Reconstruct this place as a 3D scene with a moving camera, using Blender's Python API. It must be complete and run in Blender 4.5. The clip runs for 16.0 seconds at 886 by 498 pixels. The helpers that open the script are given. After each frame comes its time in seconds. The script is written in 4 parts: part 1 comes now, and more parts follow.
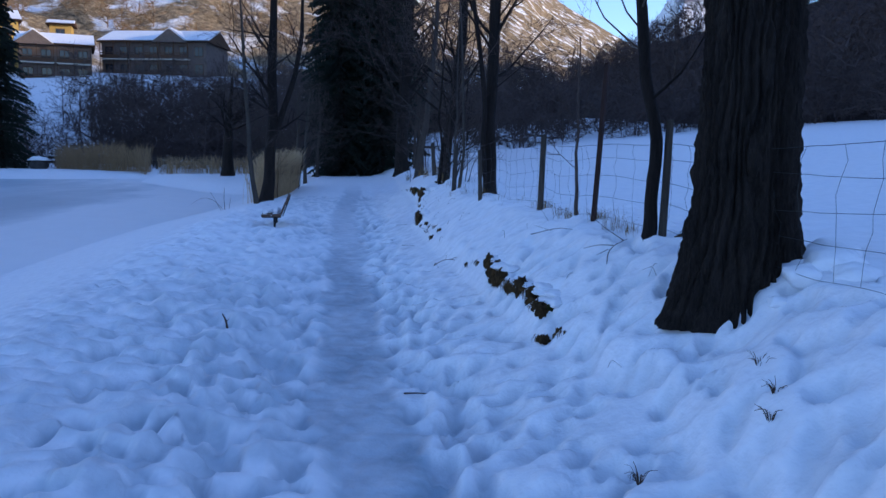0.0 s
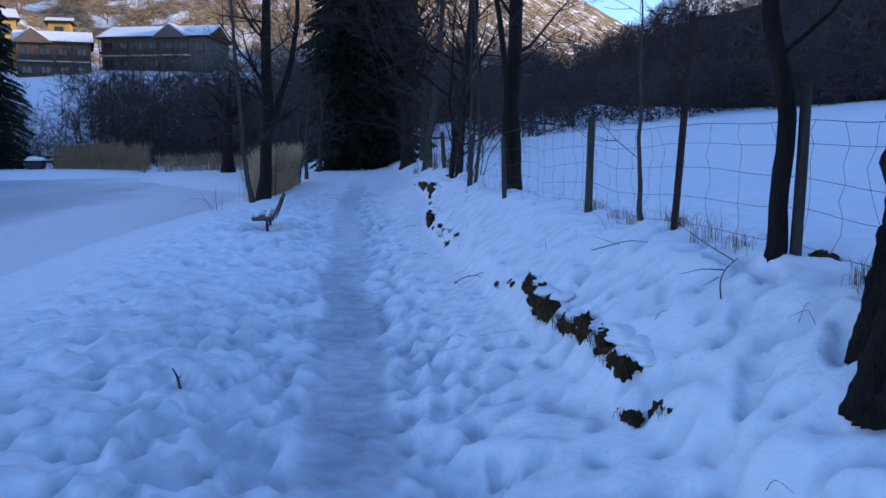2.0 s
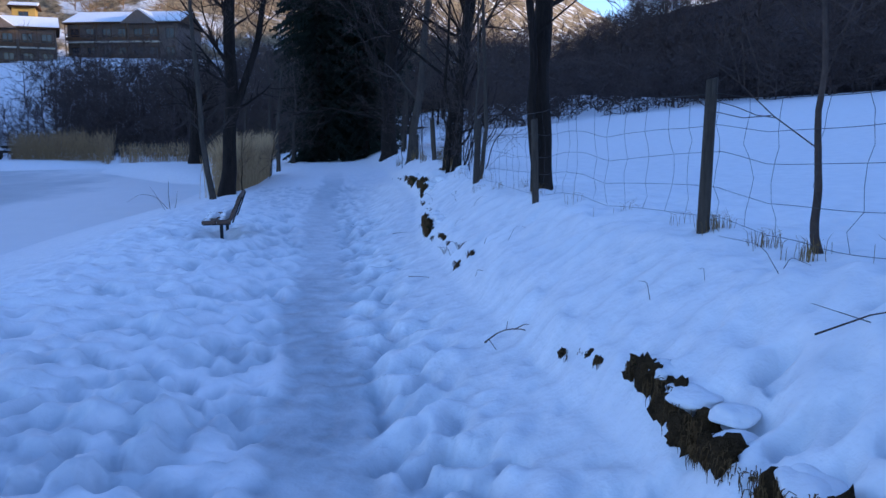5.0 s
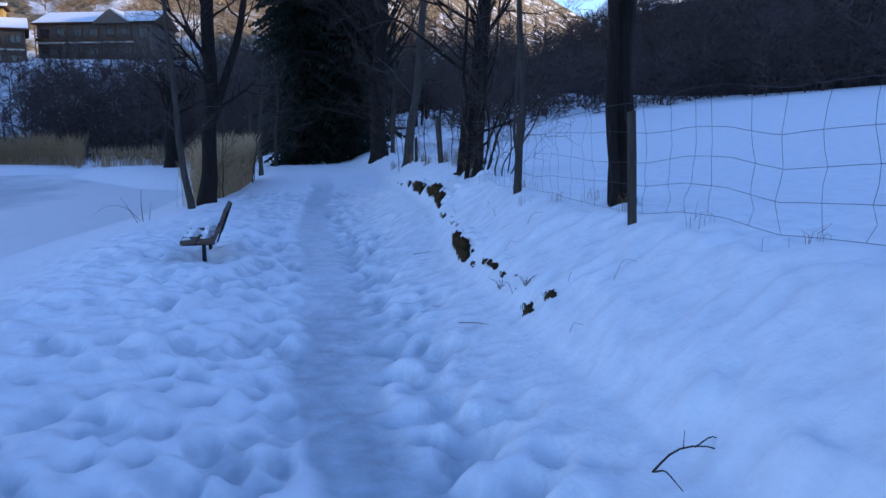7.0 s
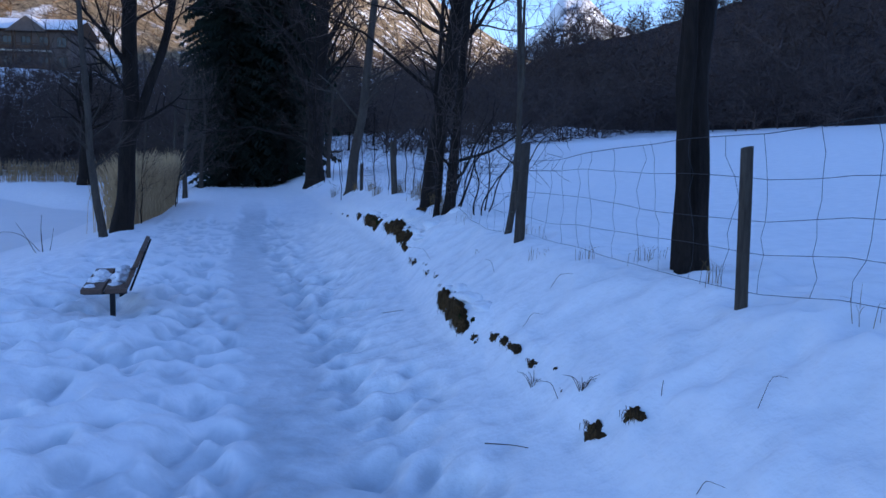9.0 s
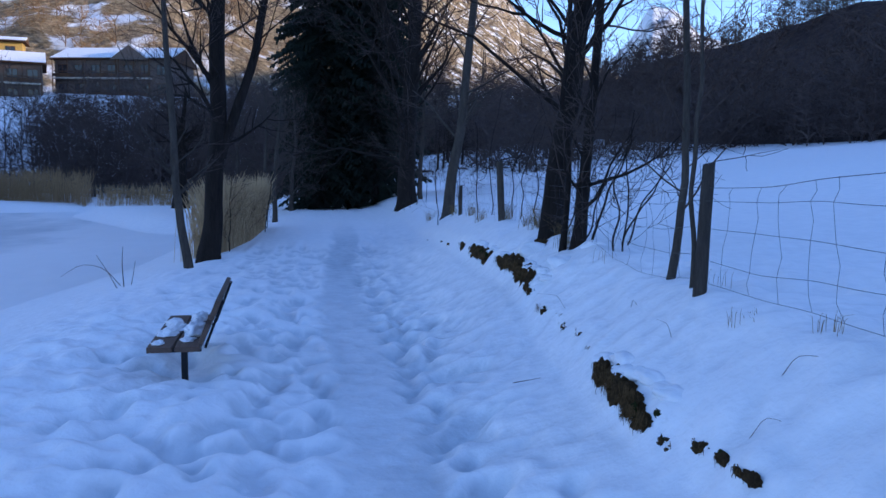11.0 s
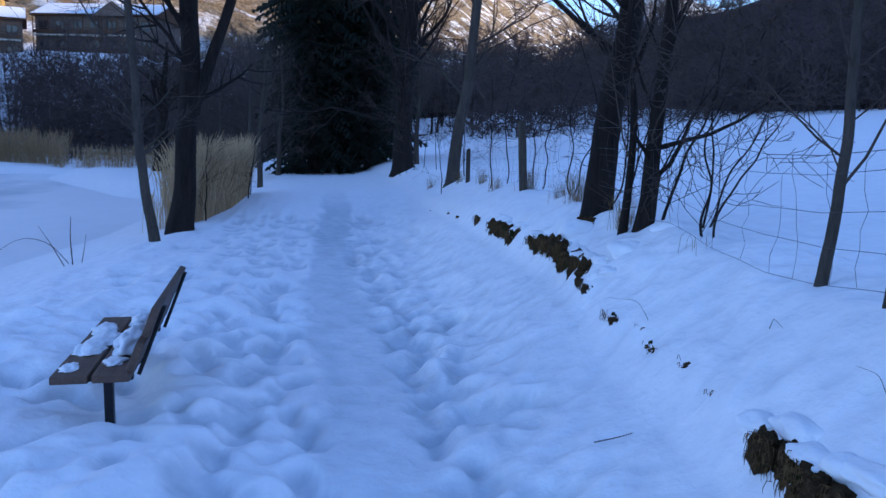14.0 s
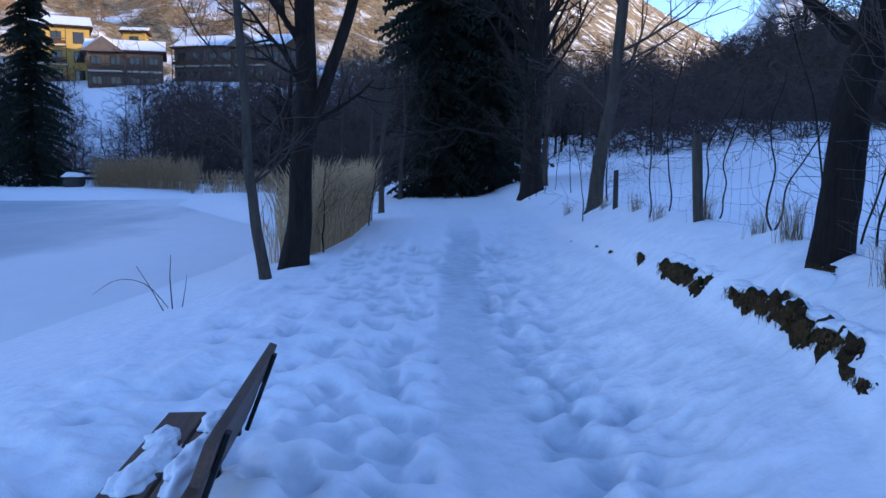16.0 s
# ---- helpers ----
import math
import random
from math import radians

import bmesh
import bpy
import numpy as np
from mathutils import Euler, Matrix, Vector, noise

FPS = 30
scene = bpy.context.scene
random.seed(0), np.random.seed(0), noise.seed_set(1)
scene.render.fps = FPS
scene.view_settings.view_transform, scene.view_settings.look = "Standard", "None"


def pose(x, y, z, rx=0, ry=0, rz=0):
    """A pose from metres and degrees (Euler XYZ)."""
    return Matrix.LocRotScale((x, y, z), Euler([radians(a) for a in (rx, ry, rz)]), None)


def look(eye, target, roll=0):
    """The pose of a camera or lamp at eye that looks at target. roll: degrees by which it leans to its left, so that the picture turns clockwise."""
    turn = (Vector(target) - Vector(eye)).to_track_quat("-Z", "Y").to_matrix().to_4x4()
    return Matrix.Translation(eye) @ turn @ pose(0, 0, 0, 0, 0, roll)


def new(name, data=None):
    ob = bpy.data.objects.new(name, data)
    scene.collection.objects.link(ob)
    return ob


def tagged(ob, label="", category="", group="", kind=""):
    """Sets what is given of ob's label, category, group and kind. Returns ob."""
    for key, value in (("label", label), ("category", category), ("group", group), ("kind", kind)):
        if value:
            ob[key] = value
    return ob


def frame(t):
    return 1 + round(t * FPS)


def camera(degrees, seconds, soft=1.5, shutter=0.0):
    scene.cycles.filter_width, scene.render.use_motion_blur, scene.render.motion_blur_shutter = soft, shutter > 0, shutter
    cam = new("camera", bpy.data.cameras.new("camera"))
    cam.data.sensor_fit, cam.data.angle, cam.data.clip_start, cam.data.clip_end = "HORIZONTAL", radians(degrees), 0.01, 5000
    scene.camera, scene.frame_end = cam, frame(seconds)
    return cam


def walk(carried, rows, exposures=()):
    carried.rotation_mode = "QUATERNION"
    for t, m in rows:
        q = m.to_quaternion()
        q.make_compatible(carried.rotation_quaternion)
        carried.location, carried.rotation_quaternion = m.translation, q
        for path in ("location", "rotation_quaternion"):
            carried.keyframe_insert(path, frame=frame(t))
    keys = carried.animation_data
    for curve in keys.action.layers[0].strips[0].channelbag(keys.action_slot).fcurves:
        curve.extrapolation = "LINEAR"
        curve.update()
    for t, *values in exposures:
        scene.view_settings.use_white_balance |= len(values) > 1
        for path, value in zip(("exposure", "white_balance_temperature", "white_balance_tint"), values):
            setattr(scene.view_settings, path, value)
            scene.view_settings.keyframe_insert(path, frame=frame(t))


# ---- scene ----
cam = camera(57.9, 16.0)

PATH = [
    (0, (0.0, 0.0, 1.68), (0.301, 1.963, 1.441), 0.7),
    (0.5, (0.015, 0.491, 1.656), (0.4, 2.44, 1.419), -0.1),
    (1, (0.086, 1.007, 1.66), (0.44, 2.961, 1.426), -0.4),
    (1.5, (0.087, 1.543, 1.654), (0.351, 3.511, 1.417), -1.1),
    (2, (0.162, 1.986, 1.665), (0.444, 3.948, 1.404), -0.6),
    (2.5, (0.278, 2.441, 1.662), (0.644, 4.387, 1.382), 0.3),
    (3, (0.318, 2.897, 1.649), (0.743, 4.829, 1.356), 0.4),
    (3.5, (0.334, 3.404, 1.637), (0.659, 5.359, 1.373), -0.8),
    (6, (0.183, 5.77, 1.585), (0.527, 7.718, 1.292), -0.2),
    (6.5, (0.122, 6.314, 1.612), (0.447, 8.268, 1.34), -1.2),
    (7, (0.023, 6.854, 1.596), (0.411, 8.796, 1.313), -0.9),
    (7.5, (-0.137, 7.288, 1.66), (0.438, 9.182, 1.368), -0.3),
    (8, (-0.128, 7.818, 1.654), (0.481, 9.704, 1.382), 0.6),
    (8.5, (-0.135, 8.302, 1.647), (0.452, 10.199, 1.408), 0.6),
    (9, (-0.086, 8.786, 1.644), (0.484, 10.69, 1.424), 1.1),
    (9.5, (-0.088, 9.265, 1.667), (0.358, 11.204, 1.458), 0.8),
    (10, (-0.094, 9.727, 1.711), (0.286, 11.682, 1.532), -0.3),
    (12.5, (-0.005, 11.283, 1.686), (0.362, 13.24, 1.495), 2.1),
    (13, (-0.005, 11.596, 1.666), (0.411, 13.536, 1.41), 2.5),
    (13.5, (-0.013, 11.948, 1.651), (0.401, 13.886, 1.374), 2.3),
    (14, (0.028, 12.473, 1.646), (0.415, 14.417, 1.383), 1.0),
    (14.5, (0.0, 12.979, 1.637), (0.386, 14.922, 1.364), 0.4),
    (15, (0.046, 13.515, 1.611), (0.37, 15.469, 1.334), 1.5),
    (15.5, (0.049, 13.957, 1.638), (0.217, 15.934, 1.386), 0.8),
    (16, (-0.003, 14.328, 1.671), (0.09, 16.314, 1.455), 0.0),
]
walk(cam, [(t, look(eye, target, roll)) for t, eye, target, roll in PATH], [(0, 1.07, 5280, 24), (3, 1.2, 5280, 24), (6, 1.28, 5280, 24), (8, 1.2, 5280, 24), (10, 1.2, 5280, 24), (12.5, 1.38, 5280, 24), (16, 1.4, 5280, 24)])

# world, sun, exposure
world = bpy.data.worlds.new("world")
scene.world = world
world.use_nodes = True
wn = world.node_tree
sky = wn.nodes.new("ShaderNodeTexSky")
sky.sky_type = "NISHITA"
sky.sun_disc = False
SUN_EL, SUN_AZ = radians(11.5), radians(110)  # azimuth clockwise from +y
sky.sun_elevation, sky.sun_rotation = SUN_EL, SUN_AZ
sky.altitude, sky.ozone_density, sky.dust_density = 1000, 2.0, 0.3
wn.links.new(sky.outputs[0], wn.nodes["Background"].inputs[0])
wn.nodes["Background"].inputs[1].default_value = 0.15
sun_way = Vector((math.sin(SUN_AZ) * math.cos(SUN_EL), math.cos(SUN_AZ) * math.cos(SUN_EL), math.sin(SUN_EL)))
sun = new("sun", bpy.data.lights.new("sun", "SUN"))
sun.data.energy, sun.data.angle, sun.data.color = 2.4, radians(0.5), (1.0, 0.76, 0.42)
sun.matrix_world = look(sun_way * 100, (0, 0, 0))


# ---- materials ----
def mat(name, rough=0.8, metal=0.0):
    m = bpy.data.materials.new(name)
    m.use_nodes = True
    b = m.node_tree.nodes["Principled BSDF"]
    b.inputs["Roughness"].default_value, b.inputs["Metallic"].default_value = rough, metal
    return m, m.node_tree, b


def coords(nt, scale=(1, 1, 1), kind="Object"):
    tc = nt.nodes.new("ShaderNodeTexCoord")
    mp = nt.nodes.new("ShaderNodeMapping")
    mp.inputs["Scale"].default_value = scale
    nt.links.new(tc.outputs[kind], mp.inputs[0])
    return mp.outputs[0]


def noise_tex(nt, vec, scale, detail=4.0, rough=0.55):
    n = nt.nodes.new("ShaderNodeTexNoise")
    n.inputs["Scale"].default_value, n.inputs["Detail"].default_value, n.inputs["Roughness"].default_value = scale, detail, rough
    nt.links.new(vec, n.inputs["Vector"])
    return n.outputs["Fac"]


def ramp(nt, fac, *stops):
    r = nt.nodes.new("ShaderNodeValToRGB")
    while len(r.color_ramp.elements) < len(stops):
        r.color_ramp.elements.new(0.5)
    for e, (p, c) in zip(r.color_ramp.elements, stops):
        e.position, e.color = p, (*c, 1)
    nt.links.new(fac, r.inputs[0])
    return r.outputs[0]


def mixed(nt, fac, a, b):
    n = nt.nodes.new("ShaderNodeMix")
    n.data_type = "RGBA"
    for sock, v in ((n.inputs[0], fac), (n.inputs[6], a), (n.inputs[7], b)):
        if hasattr(v, "is_output"):
            nt.links.new(v, sock)
        else:
            sock.default_value = v if not isinstance(v, tuple) else (*v, 1)
    return n.outputs[2]


def bumped(nt, b, height, dist=0.01, strength=1.0):
    n = nt.nodes.new("ShaderNodeBump")
    n.inputs["Strength"].default_value, n.inputs["Distance"].default_value = strength, dist
    nt.links.new(height, n.inputs["Height"])
    nt.links.new(n.outputs[0], b.inputs["Normal"])


def plain(name, dark, light, scale, rough=0.85, stretch=(1, 1, 1), bump=0.004, metal=0.0, kind="Object"):
    """A surface that varies between two colours at two scales, with a fine relief."""
    m, nt, b = mat(name, rough, metal)
    v = coords(nt, stretch, kind)
    big, fine = noise_tex(nt, v, scale, 3), noise_tex(nt, v, scale * 6, 5, 0.65)
    c1 = ramp(nt, big, (0.3, dark), (0.7, light))
    c2 = ramp(nt, fine, (0.25, tuple(0.55 * c for c in dark)), (0.75, tuple(min(1, 1.15 * c) for c in light)))
    nt.links.new(mixed(nt, 0.5, c1, c2), b.inputs["Base Color"])
    bumped(nt, b, fine, bump)
    b.inputs["Specular IOR Level"].default_value = 0.06 if rough >= 0.85 else 0.35
    return m


def make_ground_snow():
    m, nt, b = mat("snow", 0.62)
    v = coords(nt)
    # attribute mixes in the ice colour: path ice, greyer sides, painted shade of dips
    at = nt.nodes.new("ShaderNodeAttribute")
    at.attribute_name = "darkened"
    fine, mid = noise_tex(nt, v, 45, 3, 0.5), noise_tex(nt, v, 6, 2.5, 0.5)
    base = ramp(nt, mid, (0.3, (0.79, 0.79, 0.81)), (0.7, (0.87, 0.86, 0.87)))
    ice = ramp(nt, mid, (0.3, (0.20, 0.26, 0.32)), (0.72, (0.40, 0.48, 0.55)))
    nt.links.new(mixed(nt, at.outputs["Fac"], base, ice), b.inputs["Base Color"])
    r = nt.nodes.new("ShaderNodeMapRange")
    r.inputs[3].default_value, r.inputs[4].default_value = 0.65, 0.38
    nt.links.new(at.outputs["Fac"], r.inputs[0])
    nt.links.new(r.outputs[0], b.inputs["Roughness"])
    add = nt.nodes.new("ShaderNodeMath")
    add.operation = "MULTIPLY_ADD"
    add.inputs[1].default_value = 0.05
    nt.links.new(fine, add.inputs[0]), nt.links.new(mid, add.inputs[2])
    crumbs = noise_tex(nt, v, 17, 3, 0.55)
    more = nt.nodes.new("ShaderNodeMath")
    more.operation = "MULTIPLY_ADD"
    more.inputs[1].default_value = 0.42
    nt.links.new(crumbs, more.inputs[0]), nt.links.new(add.outputs[0], more.inputs[2])
    bumped(nt, b, more.outputs[0], 0.04, 0.5)
    return m


def make_ice():
    m, nt, b = mat("pond_ice", 0.5)
    v = coords(nt, (1, 0.45, 1))
    a, f = noise_tex(nt, v, 0.09, 5, 0.6), noise_tex(nt, v, 1.6, 4)
    xyz = nt.nodes.new("ShaderNodeSeparateXYZ")
    nt.links.new(v, xyz.inputs[0])
    drift = nt.nodes.new("ShaderNodeMapRange")  # snow drifted against the bank
    drift.inputs[1].default_value, drift.inputs[2].default_value, drift.inputs[4].default_value = -11.0, -7.0, 0.26
    nt.links.new(xyz.outputs[0], drift.inputs[0])
    total = nt.nodes.new("ShaderNodeMath")
    nt.links.new(a, total.inputs[0]), nt.links.new(drift.outputs[0], total.inputs[1])
    a = total.outputs[0]
    c = ramp(nt, a, (0.38, (0.36, 0.43, 0.48)), (0.5, (0.5, 0.56, 0.6)), (0.6, (0.78, 0.8, 0.82)))
    nt.links.new(mixed(nt, 0.13, c, ramp(nt, f, (0.3, (0.48, 0.54, 0.6)), (0.7, (0.78, 0.8, 0.83)))), b.inputs["Base Color"])
    bumped(nt, b, f, 0.02, 0.3)
    return m


def make_slope(name, forest_dark, forest_light, snow_amount, scale):
    """Distant hillside: brown woods broken by snow."""
    m, nt, b = mat(name, 0.95)
    v = coords(nt)
    a, f = noise_tex(nt, v, scale, 6, 0.65), noise_tex(nt, v, scale * 7, 5, 0.7)
    woods = ramp(nt, f, (0.3, forest_dark), (0.7, forest_light))
    mask = ramp(nt, a, (snow_amount - 0.05, (0, 0, 0)), (snow_amount + 0.05, (1, 1, 1)))
    nt.links.new(mixed(nt, mask, woods, (0.82, 0.84, 0.87)), b.inputs["Base Color"])
    bumped(nt, b, f, 0.3 / scale, 0.6)
    b.inputs["Specular IOR Level"].default_value = 0.05
    return m


SNOW = make_ground_snow()
ICE = make_ice()
CAP = plain("snow_cap", (0.78, 0.8, 0.83), (0.87, 0.88, 0.89), 9, 0.65, bump=0.02)
BARK = plain("bark_dark", (0.008, 0.006, 0.005), (0.034, 0.025, 0.02), 9, 0.95, (1, 1, 0.16), 0.02)
BARK_BIG = plain("bark_furrowed", (0.009, 0.007, 0.006), (0.075, 0.056, 0.044), 12, 0.95, (1, 1, 0.2), 0.09)
BARK_PALE = plain("bark_pale", (0.04, 0.033, 0.027), (0.095, 0.078, 0.063), 12, 0.9, (1, 1, 0.2), 0.006)
for bark in (BARK, BARK_BIG):  # dry bark has little gloss
    bark.node_tree.nodes["Principled BSDF"].inputs["Specular IOR Level"].default_value = 0.15
TWIG = plain("twig", (0.045, 0.032, 0.027), (0.11, 0.08, 0.065), 4, 0.9)
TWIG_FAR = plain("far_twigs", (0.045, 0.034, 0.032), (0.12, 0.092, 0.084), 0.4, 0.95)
NEEDLE = plain("needles", (0.012, 0.016, 0.013), (0.036, 0.046, 0.034), 3, 0.9)
WOOD_GREY = plain("weathered_wood", (0.038, 0.03, 0.024), (0.105, 0.086, 0.068), 16, 0.85, (1, 1, 0.1), 0.006)
WOOD_DARK = plain("dark_wood", (0.03, 0.025, 0.022), (0.085, 0.07, 0.058), 14, 0.9, (1, 1, 0.12), 0.008)
PLANK = plain("bench_plank", (0.06, 0.035, 0.024), (0.15, 0.09, 0.06), 10, 0.6, (1, 0.08, 1), 0.003)
RUST = plain("rusty_iron", (0.02, 0.011, 0.009), (0.06, 0.028, 0.021), 20, 0.8, (1, 1, 0.3), 0.002, 0.4)
BLACK_IRON = plain("black_iron", (0.012, 0.012, 0.014), (0.03, 0.03, 0.034), 20, 0.5, bump=0.001, metal=0.6)
WIRE = plain("galvanised_wire", (0.04, 0.04, 0.043), (0.1, 0.1, 0.1), 30, 0.55, bump=0.0005, metal=0.7)
MOSS = plain("moss_and_soil", (0.026, 0.017, 0.010), (0.115, 0.072, 0.035), 18, 0.95, bump=0.025)
MOSS_GREEN = plain("green_moss", (0.012, 0.016, 0.006), (0.055, 0.06, 0.02), 25, 0.95, bump=0.015)
GRASS = plain("dry_grass", (0.13, 0.08, 0.03), (0.32, 0.215, 0.09), 5, 0.85)
DEAD_GRASS = plain("dead_grass", (0.05, 0.029, 0.013), (0.20, 0.12, 0.052), 22, 0.9)
REED_BROWN = plain("brown_reed", (0.2, 0.12, 0.055), (0.42, 0.28, 0.14), 2, 0.8, (1, 1, 0.3))
REED = plain("dry_reed", (0.40, 0.25, 0.115), (0.68, 0.48, 0.26), 2, 0.8, (1, 1, 0.3))
# light level is also in the browns: pale on sunlit slopes, dark on shaded
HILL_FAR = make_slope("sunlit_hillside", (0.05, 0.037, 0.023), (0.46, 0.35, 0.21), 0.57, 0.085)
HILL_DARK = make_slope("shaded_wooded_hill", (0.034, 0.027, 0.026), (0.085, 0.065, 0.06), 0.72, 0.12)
PEAK = make_slope("snowy_peak", (0.10, 0.09, 0.09), (0.2, 0.17, 0.16), 0.42, 0.004)
WALL_OCHRE = plain("ochre_render", (0.42, 0.27, 0.07), (0.52, 0.35, 0.11), 1.5, 0.9)
WALL_GREY = plain("grey_brown_render", (0.11, 0.085, 0.07), (0.17, 0.135, 0.115), 1.5, 0.9)
WALL_CREAM = plain("cream_render", (0.52, 0.46, 0.36), (0.62, 0.56, 0.45), 1.5, 0.9)
TIMBER = plain("balcony_timber", (0.06, 0.035, 0.02), (0.13, 0.075, 0.045), 3, 0.85)
STONE = plain("dark_stone", (0.025, 0.023, 0.022), (0.07, 0.065, 0.06), 4, 0.9)


def make_glass():
    m, nt, b = mat("window_glass", 0.08)
    b.inputs["Base Color"].default_value = (0.02, 0.023, 0.028, 1)
    return m


GLASS = make_glass()


# ---- mesh helpers ----
def mesh_of(name, verts, faces, material, smooth=True):
    me = bpy.data.meshes.new(name)
    me.from_pydata([tuple(v) for v in verts], [], faces)
    me.materials.append(material)
    if smooth:
        me.polygons.foreach_set("use_smooth", [True] * len(me.polygons))
    me.update()
    return me


def quick_mesh(name, verts, faces, material, smooth=True):
    """A mesh from numpy arrays of verts (n,3) and equal-sided faces (m,k)."""
    me = bpy.data.meshes.new(name)
    n, (m, k) = len(verts), faces.shape
    me.vertices.add(n)
    me.vertices.foreach_set("co", np.asarray(verts, dtype=np.float32).ravel())
    me.loops.add(m * k)
    me.loops.foreach_set("vertex_index", faces.astype(np.int32).ravel())
    me.polygons.add(m)
    me.polygons.foreach_set("loop_start", np.arange(0, m * k, k, dtype=np.int32))
    me.materials.append(material)
    me.polygons.foreach_set("use_smooth", np.full(m, smooth))
    me.update(calc_edges=True)
    return me


def bm_mesh(name, bm, material, smooth=False):
    me = bpy.data.meshes.new(name)
    bm.to_mesh(me)
    bm.free()
    me.materials.append(material)
    if smooth:
        me.polygons.foreach_set("use_smooth", [True] * len(me.polygons))
    return me


def part(name, data, parent, label="", m=None):
    ob = new(name, data)
    ob.parent = parent
    if m is not None:
        ob.matrix_basis = m
    return tagged(ob, label) if label else ob


def thing(name, m, label, category, group="", kind=""):
    ob = new(name)
    ob.empty_display_size = 0.1
    ob.matrix_basis = m
    return tagged(ob, label, category, group, kind)


def box_bm(sx, sy, sz, bevel=0.0, at=(0, 0, 0), bm=None):
    bm = bm or bmesh.new()
    r = bmesh.ops.create_cube(bm, size=1, matrix=Matrix.Translation(at) @ Matrix.Diagonal((sx, sy, sz, 1)))
    if bevel:
        bmesh.ops.bevel(bm, geom=list({e for v in r["verts"] for e in v.link_edges}), offset=bevel, segments=2, affect="EDGES", profile=0.6)
    return bm


def unit(v):
    v = np.asarray(v, float)
    return v / (np.linalg.norm(v) + 1e-9)


class Tubes:
    """Collects tapered tubes along lines into one mesh of quads."""

    def __init__(self):
        self.v, self.f, self.n = [], [], 0

    def add(self, pts, radii, sides=5, rough=0.0, rng=None):
        pts = np.asarray(pts, float)
        k = len(pts)
        if sides == 2:
            tan = unit(pts[-1] - pts[0])
            a = unit(np.cross(tan, rng.normal(size=3)))
            r = np.asarray(radii, float)[:, None] * a
            self.v.append(np.stack([pts - r, pts + r], 1).reshape(-1, 3))
            i = np.arange(k - 1)[:, None] * 2
            self.f.append(i + np.array([[0, 1, 3, 2]]) + self.n)
            self.n += 2 * k
            return
        tan = np.gradient(pts, axis=0)
        tan /= np.linalg.norm(tan, axis=1)[:, None] + 1e-9
        ref = np.array([0.31, 0.95, 0.05]) if abs(tan[0][2]) > 0.6 else np.array([0, 0, 1.0])
        a = np.cross(tan, ref)
        a /= np.linalg.norm(a, axis=1)[:, None] + 1e-9
        b = np.cross(tan, a)
        th = np.linspace(0, 2 * math.pi, sides, endpoint=False)
        r = np.asarray(radii, float)[:, None] * np.ones(sides)
        if rough and rng is not None:
            r = r * (1 + rough * rng.normal(size=r.shape))
        ring = pts[:, None, :] + r[..., None] * (np.cos(th)[None, :, None] * a[:, None, :] + np.sin(th)[None, :, None] * b[:, None, :])
        self.v.append(ring.reshape(-1, 3))
        i = np.arange(k - 1)[:, None] * sides
        j = np.arange(sides)[None, :]
        jn = (j + 1) % sides
        self.f.append(np.stack([i + j, i + jn, i + sides + jn, i + sides + j], -1).reshape(-1, 4) + self.n)
        self.n += k * sides

    def arrays(self):
        return np.concatenate(self.v), np.concatenate(self.f)

    def mesh(self, name, material, smooth=True):
        v, f = self.arrays()
        return quick_mesh(name, v, f, material, smooth)


# ---- lattice noise for the lie of the snow ----
TABLE = np.random.RandomState(7).rand(256, 256)


def vnoise(x, y, seed=0):
    x, y = np.asarray(x, float) + seed * 17.3, np.asarray(y, float) + seed * 9.7
    xi, yi = np.floor(x).astype(int), np.floor(y).astype(int)
    u, w = x - xi, y - yi
    u, w = u * u * (3 - 2 * u), w * w * (3 - 2 * w)
    g = lambda a, c: TABLE[a & 255, c & 255]
    return (g(xi, yi) * (1 - u) + g(xi + 1, yi) * u) * (1 - w) + (g(xi, yi + 1) * (1 - u) + g(xi + 1, yi + 1) * u) * w - 0.5


def step(a, b, x):
    t = np.clip((x - a) / (b - a), 0, 1)
    return t * t * (3 - 2 * t)


POND = -0.62


def path_x(y):
    return np.interp(y, [-10, 0, 4, 7, 10.5, 13, 16, 20, 23, 27, 31, 36, 45, 70], [0.22, 0.22, 0.25, 0.27, 0.36, 0.41, 0.52, 0.59, 0.65, 0.84, 1.2, 1.5, 1.75, 2.7])


def bank_x(y):
    """Where the left bank falls off to the pond."""
    return np.interp(y, [-30, 0, 10, 16, 20, 24, 26.5, 32, 40, 46], [-3.2, -2.7, -2.75, -2.75, -2.6, -2.3, -2.0, -1.1, -0.6, -0.4])


def foot_x(y):
    """The broken edge along the foot of the right bank."""
    return np.interp(y, [-10, 4, 6.5, 9, 12, 15, 17, 19, 22, 28, 40], [2.0, 1.86, 1.6, 1.62, 1.68, 1.78, 2.05, 2.35, 2.5, 2.9, 3.6])


